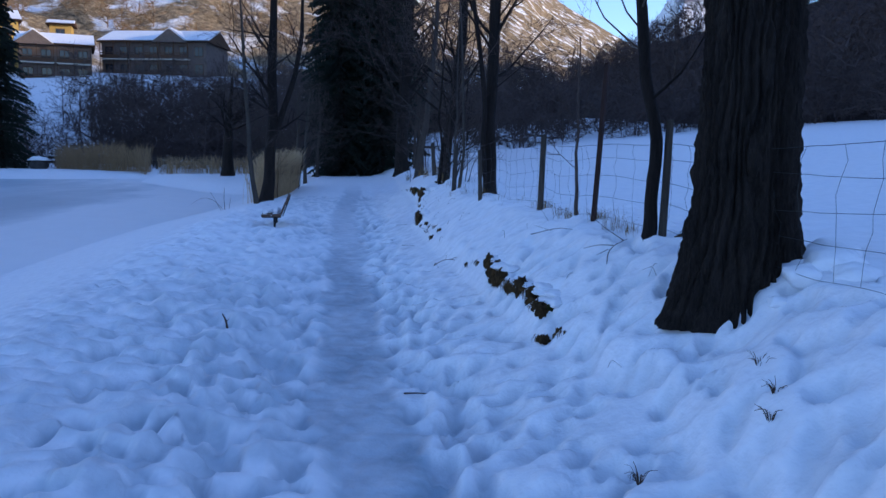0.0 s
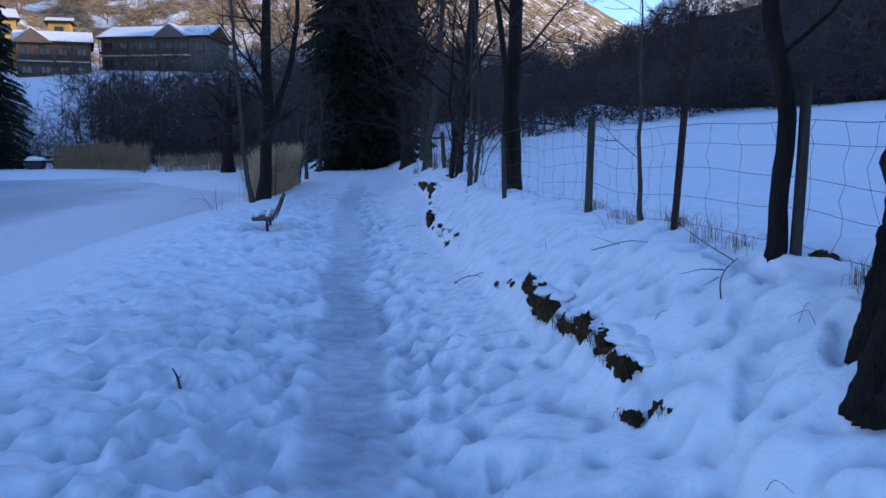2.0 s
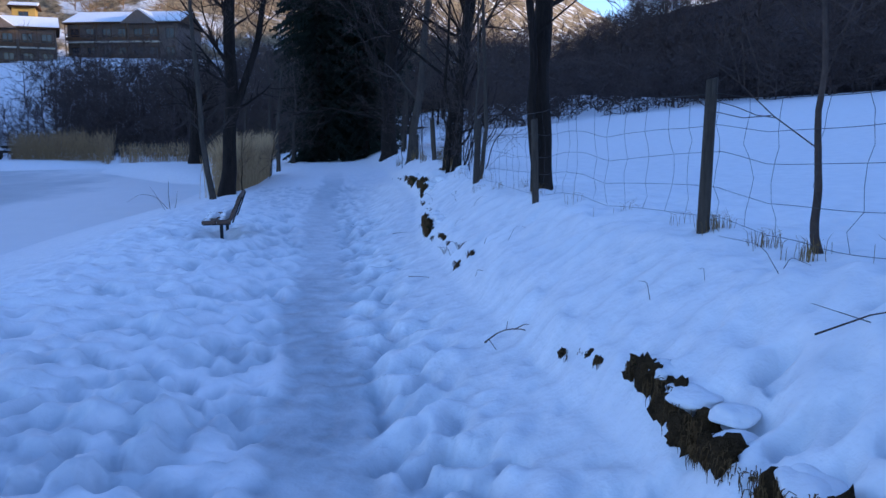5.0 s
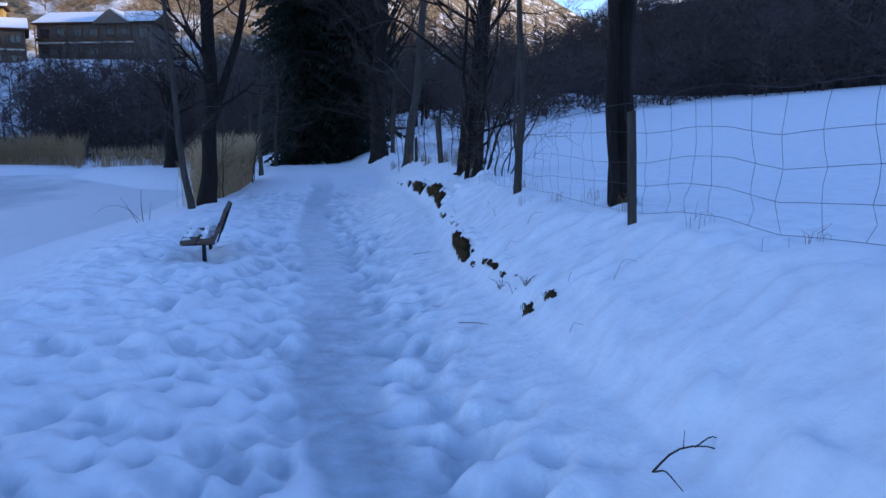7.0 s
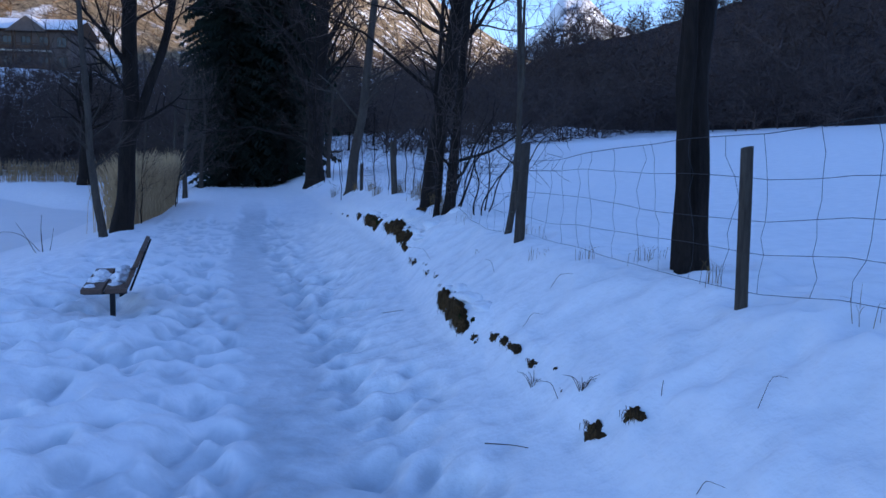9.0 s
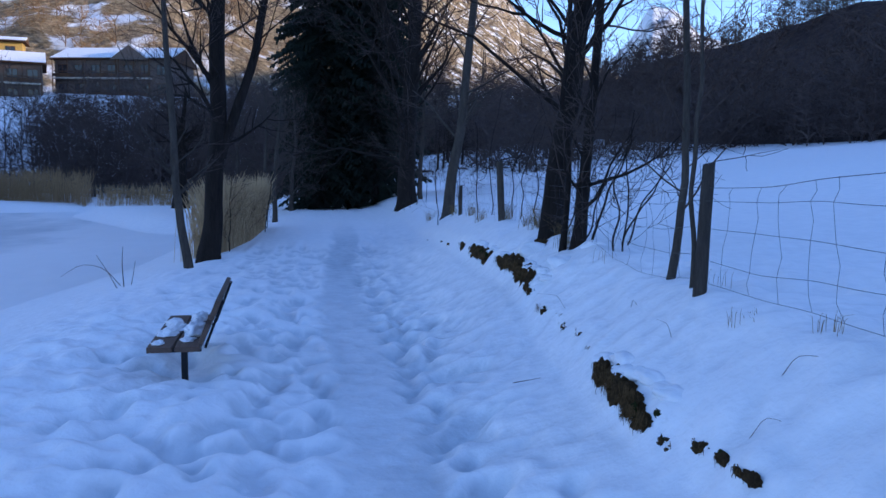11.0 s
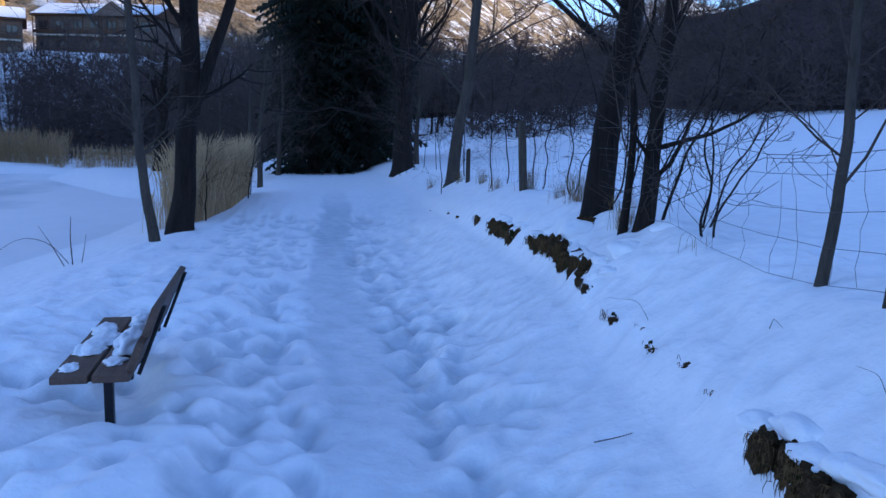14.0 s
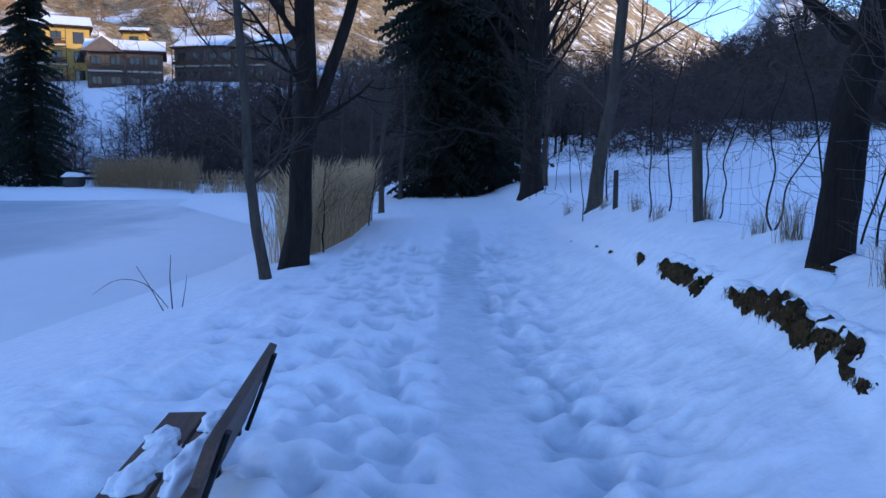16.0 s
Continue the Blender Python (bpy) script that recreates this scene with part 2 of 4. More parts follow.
def lie(x, y):
    """The large form of the ground."""
    x, y = np.asarray(x, float), np.asarray(y, float)
    px, bx, fx = path_x(y), bank_x(y), foot_x(y)
    z = 0.03 * np.sin(y * 0.21) + 0 * x
    z = z + np.interp(y, [-50, 22, 30, 45, 80], [0, 0, 0.05, 0.28, 0.3])
    # right bank, fence ledge and field
    s = x - fx
    rise = np.interp(s, [-1.1, -0.7, -0.3, -0.07, 0.10, 0.4, 0.7, 1.0, 3.0], [0, 0.07, 0.2, 0.29, 0.52, 0.74, 0.95, 1.01, 1.03])
    fade = np.interp(y, [-50, 26, 42, 80], [1, 1, 0.55, 0.5])
    z = z + rise * fade
    z = z + 0.11 * step(0.45, 1.3, px - x) * step(30, 22, y)
    fy = np.clip((x - 3.6), 0, 40)
    z = z + 0.097 * fy * step(3, 14, fy + 3) + 0.008 * np.clip(y - 40, 0, 60) * step(4, 16, x)
    # left bank to the pond
    d = bx - x
    low = step(0.0, 4.6, d + 0.7)
    z = z * (1 - low) + (POND - 0.09) * low
    # margin beyond the reeds and the far shore
    shore = 70 + 5 * np.sin(x * 0.06) + 0.10 * np.abs(x + 20)
    shore = np.where(x > -12, np.interp(x, [-12, -6, 0], [60, 46, 40]), shore)
    up = step(-2.0, 2.5, y - shore)
    z = np.where(x < bx, np.maximum(z, POND - 0.09 + up * 0.6), z)
    # slope with the houses, the far field edge
    hill = np.clip(y - 99, 0, None) * 0.29 * step(25, -25, x) + np.clip(y - 96, 0, None) * 0.05
    z = z + np.minimum(hill, 15 + 0.0 * hill)
    # shallow hollow behind the field, then the orchard slope
    z = z + step(3, 9, x) * step(46, 36, x) * (1.7 * step(72, 100, y) - 0.5 * np.exp(-(((y - 68) / 6) ** 2)))
    # ground towards the dark hill at the right and behind
    z = z + np.clip(-y - 30, 0, None) * 0.1
    # far land beyond the pond to the left
    z = z + np.clip(-x - 62, 0, 60) * 0.06
    z = z + 0.2 * step(16.6, 18.4, y) * step(30, 23, y) * step(-0.9, -0.1, s) * step(1.3, 0.2, s)
    z = z - 0.1 * np.exp(-(((x + 1.0) / 0.3) ** 2) - ((y - 17.7) / 0.75) ** 2) + 0.07 * np.exp(-(((x + 1.1) / 0.6) ** 2) - ((y - 16.45) / 0.25) ** 2)
    z = z - 0.27 * np.exp(-(((x - 2.36) / 0.34) ** 2) - ((y - 4.3) / 0.4) ** 2)
    return z


PRINTS = []
prng = np.random.RandomState(11)
for i in range(1900):
    yy = prng.uniform(0.5, 30)
    if yy > 11 and prng.rand() < 0.45:
        continue
    if prng.rand() < 0.66:
        xx = path_x(yy) - abs(prng.normal(0, 0.95)) - 0.36
    else:
        xx = path_x(yy) + 0.34 + abs(prng.normal(0, 0.24))
    if bank_x(yy) - 0.2 < xx < foot_x(yy) - 0.35:
        wide = prng.uniform(0.75, 1.2) if yy < 11 else prng.uniform(0.9, 1.6)
        PRINTS.append((xx, yy, prng.normal(0, 0.5), prng.uniform(0.03, 0.09), wide))

PITS = []
for i in range(1500):
    yy = 1.5 + 18 * prng.rand() ** 1.5
    xx = foot_x(yy) + prng.uniform(-0.75, 1.5) if i % 4 else path_x(yy) - 0.4 - abs(prng.normal(0, 1.0))
    PITS.append((xx, yy, prng.uniform(0, 3), prng.uniform(0.022, 0.055) * (1.0 if yy < 7.5 else 0.35), prng.uniform(0.5, 0.95)))


def snow_z(x, y, prints=True):
    """The snow's surface, with lumps and footprints."""
    x, y = np.asarray(x, float), np.asarray(y, float)
    z = lie(x, y)
    px, bx, fx = path_x(y), bank_x(y), foot_x(y)
    near = step(40, 26, y) * step(12, 7, np.abs(x))
    d = np.abs(x - px)
    path = step(0.4, 0.23, d + 0.2 * vnoise(x * 3, y * 1.3, 4) + 0.14 * vnoise(x * 8, y * 5, 6))
    left = step(-0.25, -0.5, x - px) * step(-0.9, 0.5, x - bx)
    verge = step(0.25, 0.5, x - px) * step(-0.1, -0.6, x - fx)
    right = step(-0.1, 0.3, x - fx)
    z = z - 0.055 * path * near
    lump = vnoise(x * 4.2, y * 4.2, 1) + 1.1 * vnoise(x * 8.5, y * 8.5, 2)
    lump = lump + 0.55 * vnoise(x * 13, y * 13, 31)
    big = vnoise(x * 1.3, y * 1.3, 3)
    z = z + near * (left * (0.07 * lump + 0.07 * big) + verge * (0.07 * lump + 0.045 * big) + path * 0.022 * lump)
    z = z + near * right * (0.05 * lump * (0.9 + 1.2 * vnoise(x * 0.7, y * 0.7, 8)) + 0.03 * vnoise(x * 17, y * 17, 12) * (vnoise(x * 2, y * 2, 13) > 0) + 0.05 * big)
    z = z + step(6, 16, np.abs(x)) * 0.25 * vnoise(x * 0.12, y * 0.12, 5) * (x > bx)
    ice = path * (0.62 + 0.38 * step(-0.3, 0.25, vnoise(x * 2.2, y * 0.7, 15) + 0.5 * vnoise(x * 6, y * 3, 17))) * np.interp(y, [0, 7, 10, 13, 16, 21, 25, 29, 36, 40], [1, 0.95, 0.75, 0.62, 0.34, 0.28, 0.5, 0.65, 0.5, 0.3])
    ragged = step(0.22, 0.0, np.abs(x - fx - 0.06)) * near
    z = z + ragged * 0.10 * (vnoise(x * 7, y * 5, 21) + 0.5 * vnoise(x * 15, y * 13, 22))
    # greyer on the left's crests and in the verge's hollows
    greyed = 0.32 * left * step(14, 8, y) * step(-0.35, 0.25, lump) + 0.2 * verge * step(0.2, -0.3, lump)
    return z, np.maximum(ice, greyed) * near


def at_z(x, y):
    return float(snow_z(np.array([x]), np.array([y]))[0][0])


def spaced(lo, dense_a, dense_b, hi, fine, grow):
    mid = np.arange(dense_a, dense_b, fine)
    out, s, p = [], fine, dense_b
    while p < hi:
        out.append(p)
        s *= grow
        p += s
    out.append(hi)
    back, s, p = [], fine, dense_a
    while p > lo:
        s *= grow
        p -= s
        back.append(max(p, lo))
    return np.array(back[::-1] + list(mid) + out)


def build_ground():
    xs = spaced(-420, -3.7, 3.7, 420, 0.031, 1.07)
    ys = spaced(-120, 1.6, 20, 900, 0.032, 1.04)
    X, Y = np.meshgrid(xs, ys)
    Z, T = snow_z(X, Y)
    dips = np.zeros_like(Z)
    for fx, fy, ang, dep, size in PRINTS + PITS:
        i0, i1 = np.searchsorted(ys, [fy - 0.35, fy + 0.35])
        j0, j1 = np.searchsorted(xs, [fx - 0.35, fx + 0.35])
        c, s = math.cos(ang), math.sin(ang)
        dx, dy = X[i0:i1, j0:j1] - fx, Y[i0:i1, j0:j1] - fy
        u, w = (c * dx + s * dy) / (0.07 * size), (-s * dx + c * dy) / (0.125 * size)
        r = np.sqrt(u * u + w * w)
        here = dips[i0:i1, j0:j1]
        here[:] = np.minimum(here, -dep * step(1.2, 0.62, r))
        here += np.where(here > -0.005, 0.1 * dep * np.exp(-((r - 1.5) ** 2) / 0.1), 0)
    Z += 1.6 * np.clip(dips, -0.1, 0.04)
    T = np.clip(T + 0.42 * np.clip(-dips / 0.06, 0, 1) * (1 - T), 0, 1)  # pressed ice in the prints, and every dip's shade painted in by depth
    soft = step(8.5, 13, Y[1:-1, 1:-1])  # further on the snow is deeper and its crests have settled
    for k in range(5):
        w = np.where(k == 0, 1.0, soft)
        Z[1:-1, 1:-1] += w * (0.125 * (Z[:-2, 1:-1] + Z[2:, 1:-1] + Z[1:-1, :-2] + Z[1:-1, 2:]) - 0.5 * Z[1:-1, 1:-1])
    n, m = X.shape
    idx = np.arange(n * m).reshape(n, m)
    f = np.stack([idx[:-1, :-1], idx[:-1, 1:], idx[1:, 1:], idx[1:, :-1]], -1).reshape(-1, 4)
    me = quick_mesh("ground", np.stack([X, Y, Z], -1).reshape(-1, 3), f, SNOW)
    a = me.attributes.new("darkened", "FLOAT", "POINT")
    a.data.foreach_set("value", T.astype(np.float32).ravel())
    return tagged(new("ground", me), "snow-covered ground with a trodden icy footpath", "snow", kind="structure")


build_ground()


def build_pond():
    n = 90
    bm = bmesh.new()
    vs = []
    for i in range(n):
        a = 2 * math.pi * i / n
        r = 1 + 0.06 * math.sin(3 * a + 1) + 0.04 * math.sin(7 * a)
        vs.append(bm.verts.new((-40 + 52 * r * math.cos(a), 24 + 52 * r * math.sin(a), POND)))
    bm.faces.new(vs)
    return tagged(new("water", bm_mesh("pond_ice", bm, ICE)), "frozen pond with grey ice dusted with snow", "pond", kind="structure")


build_pond()


# ---- distance ----
def field_mesh(name, xs, ys, fn, material):
    X, Y = np.meshgrid(xs, ys)
    V = fn(X, Y)
    n, m = X.shape
    idx = np.arange(n * m).reshape(n, m)
    f = np.stack([idx[:-1, :-1], idx[:-1, 1:], idx[1:, 1:], idx[1:, :-1]], -1).reshape(-1, 4)
    return quick_mesh(name, V.reshape(-1, 3), f, material)


def fbm(x, y, seed, octaves=5):
    return sum(vnoise(x * 2**k, y * 2**k, seed + k) / 2**k for k in range(octaves))


def hillside(A, R):
    """Sunlit slope behind the houses; A in degrees from +y to the right, R in metres."""
    a = np.radians(A)
    crest = np.interp(A, [-60, -5, 6, 11, 15.7, 18.5, 21.7, 26, 34], [0.55, 0.52, 0.42, 0.29, 0.192, 0.165, 0.130, 0.10, 0.07])
    t = (R - 165) / (900 - 165)
    z = 8 + (crest * 900 - 8) * (0.35 * t + 0.65 * t * t) + 60 * t * fbm(R * np.sin(a) * 0.011, R * np.cos(a) * 0.006, 3) * np.clip(1.15 - t, 0.1, 1)
    z = np.where(A < 3, np.maximum(z, 12 + (R - 165) * 0.52 + 16 * fbm(R * np.sin(a) * 0.02, R * np.cos(a) * 0.012, 6)), z)
    return np.stack([R * np.sin(a), R * np.cos(a), z], -1)


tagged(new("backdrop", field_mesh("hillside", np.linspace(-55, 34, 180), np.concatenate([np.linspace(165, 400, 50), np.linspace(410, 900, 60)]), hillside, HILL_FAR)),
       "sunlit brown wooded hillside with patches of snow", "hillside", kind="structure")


def peak(A, R):
    a = np.radians(A)
    crest = np.interp(A, [12, 18, 21, 23.2, 24.6, 26.0, 28, 31, 36], [0.05, 0.08, 0.125, 0.165, 0.205, 0.20, 0.165, 0.15, 0.1])
    t = (R - 1500) / 1800
    z = crest * 3300 * t * (1 + 0.16 * fbm(A * 0.8, R * 0.004, 9) * (1.15 - t))
    return np.stack([R * np.sin(a), R * np.cos(a), z], -1)


tagged(new("backdrop", field_mesh("peak", np.linspace(12, 36, 90), np.linspace(1500, 3300, 60), peak, PEAK)),
       "distant snow-covered mountain peak in sunlight", "mountain", kind="structure")


def dark_hill(X, Y):
    """Wooded hill on the right, in its own shade."""
    t = np.clip((X - 43) / 50, 0, 1)
    z = 4.0 + 28 * t * (1 + 0.25 * fbm(X * 0.03, Y * 0.02, 12)) - np.clip(X - 96, 0, None) * 0.1
    return np.stack([X + 3 * np.sin(Y * 0.03), Y, z], -1)


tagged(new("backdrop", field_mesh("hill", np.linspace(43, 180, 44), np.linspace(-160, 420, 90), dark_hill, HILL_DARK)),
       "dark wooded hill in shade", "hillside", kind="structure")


def back_ridge(X, Y):
    """High unseen ridge, placed to keep the low sun off the valley floor."""
    t = np.clip(1 - np.abs(X - 300) / 110, 0, 1)
    return np.stack([X, Y, 8 + 87 * t + 4 * fbm(X * 0.02, Y * 0.01, 14) * t], -1)


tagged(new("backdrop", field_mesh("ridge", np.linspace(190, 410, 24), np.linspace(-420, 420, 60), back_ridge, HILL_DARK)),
       "high unseen wooded ridge placed to shade the valley", "hillside", kind="structure")


def wooded_rise(X, Y):
    """Low wooded rise behind the field."""
    t = step(100, 150, Y)
    edge = step(-14, 2, X)
    return np.stack([X, Y, 2.0 + (1.5 + 0.055 * np.clip(X, 0, 60)) + (8.0 * t - 6 * (1 - edge)) + 1.2 * fbm(X * 0.06, Y * 0.06, 18), ], -1)


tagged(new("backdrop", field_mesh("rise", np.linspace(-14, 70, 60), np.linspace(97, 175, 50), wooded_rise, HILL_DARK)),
       "dark wooded rise behind the snowy field", "hillside", kind="structure")


# ---- trees ----
def grow(limbs, twigs, rng, p, d, length, r, depth, spread=0.75, rise=0.25, kids=(3, 5), split=0.012):
    """One branch with its side branches."""
    n = (6 if depth > 1 else 4) if split < 1 else (4 if depth > 1 else 3)
    pts, q, d = [np.array(p, float)], np.array(p, float), unit(d)
    for i in range(n - 1):
        d = unit(d + rng.normal(0, 0.16, 3) + (0, 0, rise * 0.22))
        q = q + d * length / (n - 1)
        pts.append(q)
    rad = np.linspace(r, max(0.25 * r, 0.0022), n)
    (limbs if r > split else twigs).add(pts, rad, (2 if split > 1 else (6 if r > 0.04 else (4 if r > split else 3))), 0, rng)
    if depth == 0:
        return
    for k in range(rng.randint(kids[0], kids[1] + 1)):
        t = rng.uniform(0.25, 0.98)
        i = min(int(t * (n - 1)), n - 2)
        s = pts[i] + (pts[i + 1] - pts[i]) * (t * (n - 1) - i)
        axis = unit(pts[i + 1] - pts[i])
        side = unit(np.cross(axis, rng.normal(size=3)))
        grow(limbs, twigs, rng, s, axis * (1 - 0.45 * spread) + side * spread + (0, 0, 0.15 * rise), length * rng.uniform(0.38, 0.68), max(r * (1 - 0.6 * t) * 0.55, 0.003 if split < 1 else r * 0.62), depth - 1, spread, rise, kids, split)


def tree(name, base, line, radii, label, seed, branches=14, low=0.35, reach=2.6, depth=3, bark=None, lean_out=0.7, flare=1.5, kids=(3, 5), twig=None, category="tree", sink=0.25, extra=()):
    """A bare tree: its trunk follows line (offsets from the base), the branches come by chance."""
    rng = np.random.RandomState(seed)
    bark = bark or BARK
    x, y = base
    top = thing(name, pose(x, y, at_z(x, y) - sink), label, category)
    trunks = [(line, radii)] + list(extra)
    trunk, limbs, twigs = Tubes(), Tubes(), Tubes()
    for k, (ln, rd) in enumerate(trunks):
        ln, rd = np.array(ln, float), np.array(rd, float)
        ln[0][2] -= 0.0
        s = np.linspace(0, 1, 26)
        c = np.linspace(0, 1, len(ln))
        fine = np.stack([np.interp(s, c, ln[:, j]) for j in range(3)], -1)
        for _ in range(3):
            fine[1:-1] = (fine[:-2] + 2 * fine[1:-1] + fine[2:]) / 4
        rr = np.interp(s, c, rd)
        h = np.linalg.norm(fine - fine[0], axis=1)
        rr = rr * (1 + (flare - 1) * np.exp(-h / (2.2 * rd[0] + 0.06)))
        wob = rng.normal(0, 0.03, (25, 2)) * (1 + 2 * rd[0])
        for _ in range(3):
            wob[1:-1] = (wob[:-2] + wob[1:-1] + wob[2:]) / 3
        fine[1:, :2] += wob
        trunk.add(fine, rr, 14 if rd[0] > 0.12 else 8, 0.02, rng)
        for b in range(branches if k == 0 else branches // 2):
            t = rng.uniform(low, 1)
            i = min(int(t * 25), 24)
            a = rng.uniform(0, 2 * math.pi)
            d = (math.cos(a) * lean_out, math.sin(a) * lean_out, rng.uniform(0.25, 0.9))
            grow(limbs, twigs, rng, fine[i], d, reach * rng.uniform(0.55, 1.15) * (1.15 - 0.5 * t), rr[i] * rng.uniform(0.18, 0.36), depth, kids=kids)
    part("trunk", trunk.mesh("trunk", bark), top)
    if limbs.n:
        part("crown", limbs.mesh("crown", bark), top, "spreading bare limbs")["kind"] = "stuff"
    if twigs.n:
        part("brushwood", twigs.mesh("brushwood", twig or TWIG), top, "fine bare twigs")["kind"] = "stuff"
    return top


def template(seed, height, spread, branches=11, kids=(3, 4), depth=2, thick=0.02):
    rng = np.random.RandomState(seed)
    t = Tubes()
    n = 6
    pts = np.cumsum(np.concatenate([[[0, 0, 0]], np.stack([rng.normal(0, 0.12, n), rng.normal(0, 0.12, n), np.full(n, height * 0.8 / n)], -1)]), axis=0)
    t.add(pts, np.linspace(height * 0.012, height * 0.004, n + 1), 4)
    for b in range(branches):
        i = rng.randint(1, n + 1)
        a = rng.uniform(0, 6.28)
        grow(t, t, rng, pts[i], (math.cos(a), math.sin(a), rng.uniform(-0.05, 0.9)), spread * rng.uniform(0.6, 1.2), thick, depth, kids=kids, split=9)
    v, f = t.arrays()
    return v, f


def scatter(name, temps, spots, material, label, category):
    """Many far trees as one mesh. spots: x, y, z, size, turn."""
    vs, fs, n = [], [], 0
    rng = np.random.RandomState(len(spots))
    for x, y, z, s, a in spots:
        v, f = temps[rng.randint(len(temps))]
        c, si = math.cos(a) * s, math.sin(a) * s
        w = np.stack([v[:, 0] * c - v[:, 1] * si + x, v[:, 0] * si + v[:, 1] * c + y, v[:, 2] * s * rng.uniform(0.85, 1.15) + z], -1)
        vs.append(w)
        fs.append(f + n)
        n += len(v)
    return tagged(new(name, quick_mesh(name, np.concatenate(vs), np.concatenate(fs), material)), label, category, kind="stuff")


TEMPS = [template(s, 8, 2.6, branches=17, kids=(4, 6), thick=0.05) for s in (1, 2, 3, 4)]
FARS = [template(s, 8, 2.7, branches=16, kids=(3, 5), thick=0.085) for s in (11, 12, 13, 14)]
BUSHY = [template(s, 4, 1.7, branches=15, kids=(3, 5), thick=0.022) for s in (5, 6, 7)]

wr = np.random.RandomState(21)
spots = []
for i in range(120):  # scrub and trees right behind the field
    x, y = wr.uniform(15, 50), wr.uniform(71, 97)
    spots.append((x, y, at_z(x, y) - 1.3, wr.uniform(0.5, 0.85), wr.uniform(0, 6)))
for i in range(120):  # edge of the wood
    x, y = wr.uniform(3, 60), wr.uniform(101, 114)
    spots.append((x, y, at_z(x, y) - 0.2, wr.uniform(0.5, 0.9), wr.uniform(0, 6)))
for i in range(130):  # strip between the field and the dark hill
    y = wr.uniform(-5, 95)
    x = wr.uniform(40, 50)
    spots.append((x, y, at_z(x, y) - 0.2, wr.uniform(0.5, 1.0), wr.uniform(0, 6)))
for i in range(150):  # on the rise
    x, y = wr.uniform(-8, 66), wr.uniform(104, 160)
    v = wooded_rise(np.array([x]), np.array([y]))[0]
    spots.append((x, y, v[2] - 0.3, wr.uniform(0.7, 1.1), wr.uniform(0, 6)))
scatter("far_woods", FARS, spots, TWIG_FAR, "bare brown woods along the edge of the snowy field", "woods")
spots = []
for i in range(290):  # on the dark hill
    x, y = wr.uniform(44, 100), wr.uniform(-30, 260)
    v = dark_hill(np.array([x]), np.array([y]))[0]
    spots.append((v[0], v[1], v[2] - 0.3, wr.uniform(0.7, 1.25), wr.uniform(0, 6)))
for i in range(90):  # along its crest
    x, y = wr.uniform(80, 100), wr.uniform(20, 200)
    v = dark_hill(np.array([x]), np.array([y]))[0]
    spots.append((v[0], v[1], v[2] - 0.3, wr.uniform(0.5, 0.9), wr.uniform(0, 6)))
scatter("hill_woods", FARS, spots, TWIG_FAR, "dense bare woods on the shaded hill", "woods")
spots = []
for i in range(640):  # beyond the pond and below the houses
    x, y = wr.uniform(-68, 4), wr.uniform(79, 128)
    way = math.degrees(math.atan2(x, y))
    if (-20.5 < way < -15 and wr.rand() < 0.72) or (y > 110 and way < -8 and wr.rand() < 0.45):  # the open snowy bank and the house fronts
        continue
    spots.append((x, y, at_z(x, y) - 0.2, wr.uniform(0.5, 1.2) * (1.0 if y < 112 else 0.75), wr.uniform(0, 6)))
scatter("shore_woods", TEMPS, spots, TWIG_FAR, "bare trees on the far shore below the houses", "woods")
spots = []
for i in range(230):
    x = wr.uniform(-60, 4)
    if -21 < x < -2 and wr.rand() < 0.5:
        continue
    y = 78 + wr.uniform(0, 6)
    spots.append((x, y, at_z(x, y) - 0.2, wr.uniform(0.35, 0.75), wr.uniform(0, 6)))
for i in range(330):  # brush under the trees
    x, y = wr.uniform(-62, 4), wr.uniform(84, 116)
    if -20.5 < math.degrees(math.atan2(x, y)) < -15 and wr.rand() < 0.7:
        continue
    spots.append((x, y, at_z(x, y) - 0.3, wr.uniform(0.4, 0.9), wr.uniform(0, 6)))
scatter("shore_thicket", BUSHY, spots, TWIG_FAR, "dark leafless thicket along the far shore", "bushes")
spots = []
for i in range(420):
    a, r = wr.uniform(-42, 20), 175 + 330 * wr.rand() ** 1.4
    v = hillside(np.array([a]), np.array([r]))[0]
    spots.append((v[0], v[1], v[2] - 0.5, wr.uniform(0.6, 1.3), wr.uniform(0, 6)))
# paler than the other distant trees: sunlight is put into this brown
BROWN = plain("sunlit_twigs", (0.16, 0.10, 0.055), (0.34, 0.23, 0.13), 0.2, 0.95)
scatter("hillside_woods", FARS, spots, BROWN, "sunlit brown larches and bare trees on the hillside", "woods")


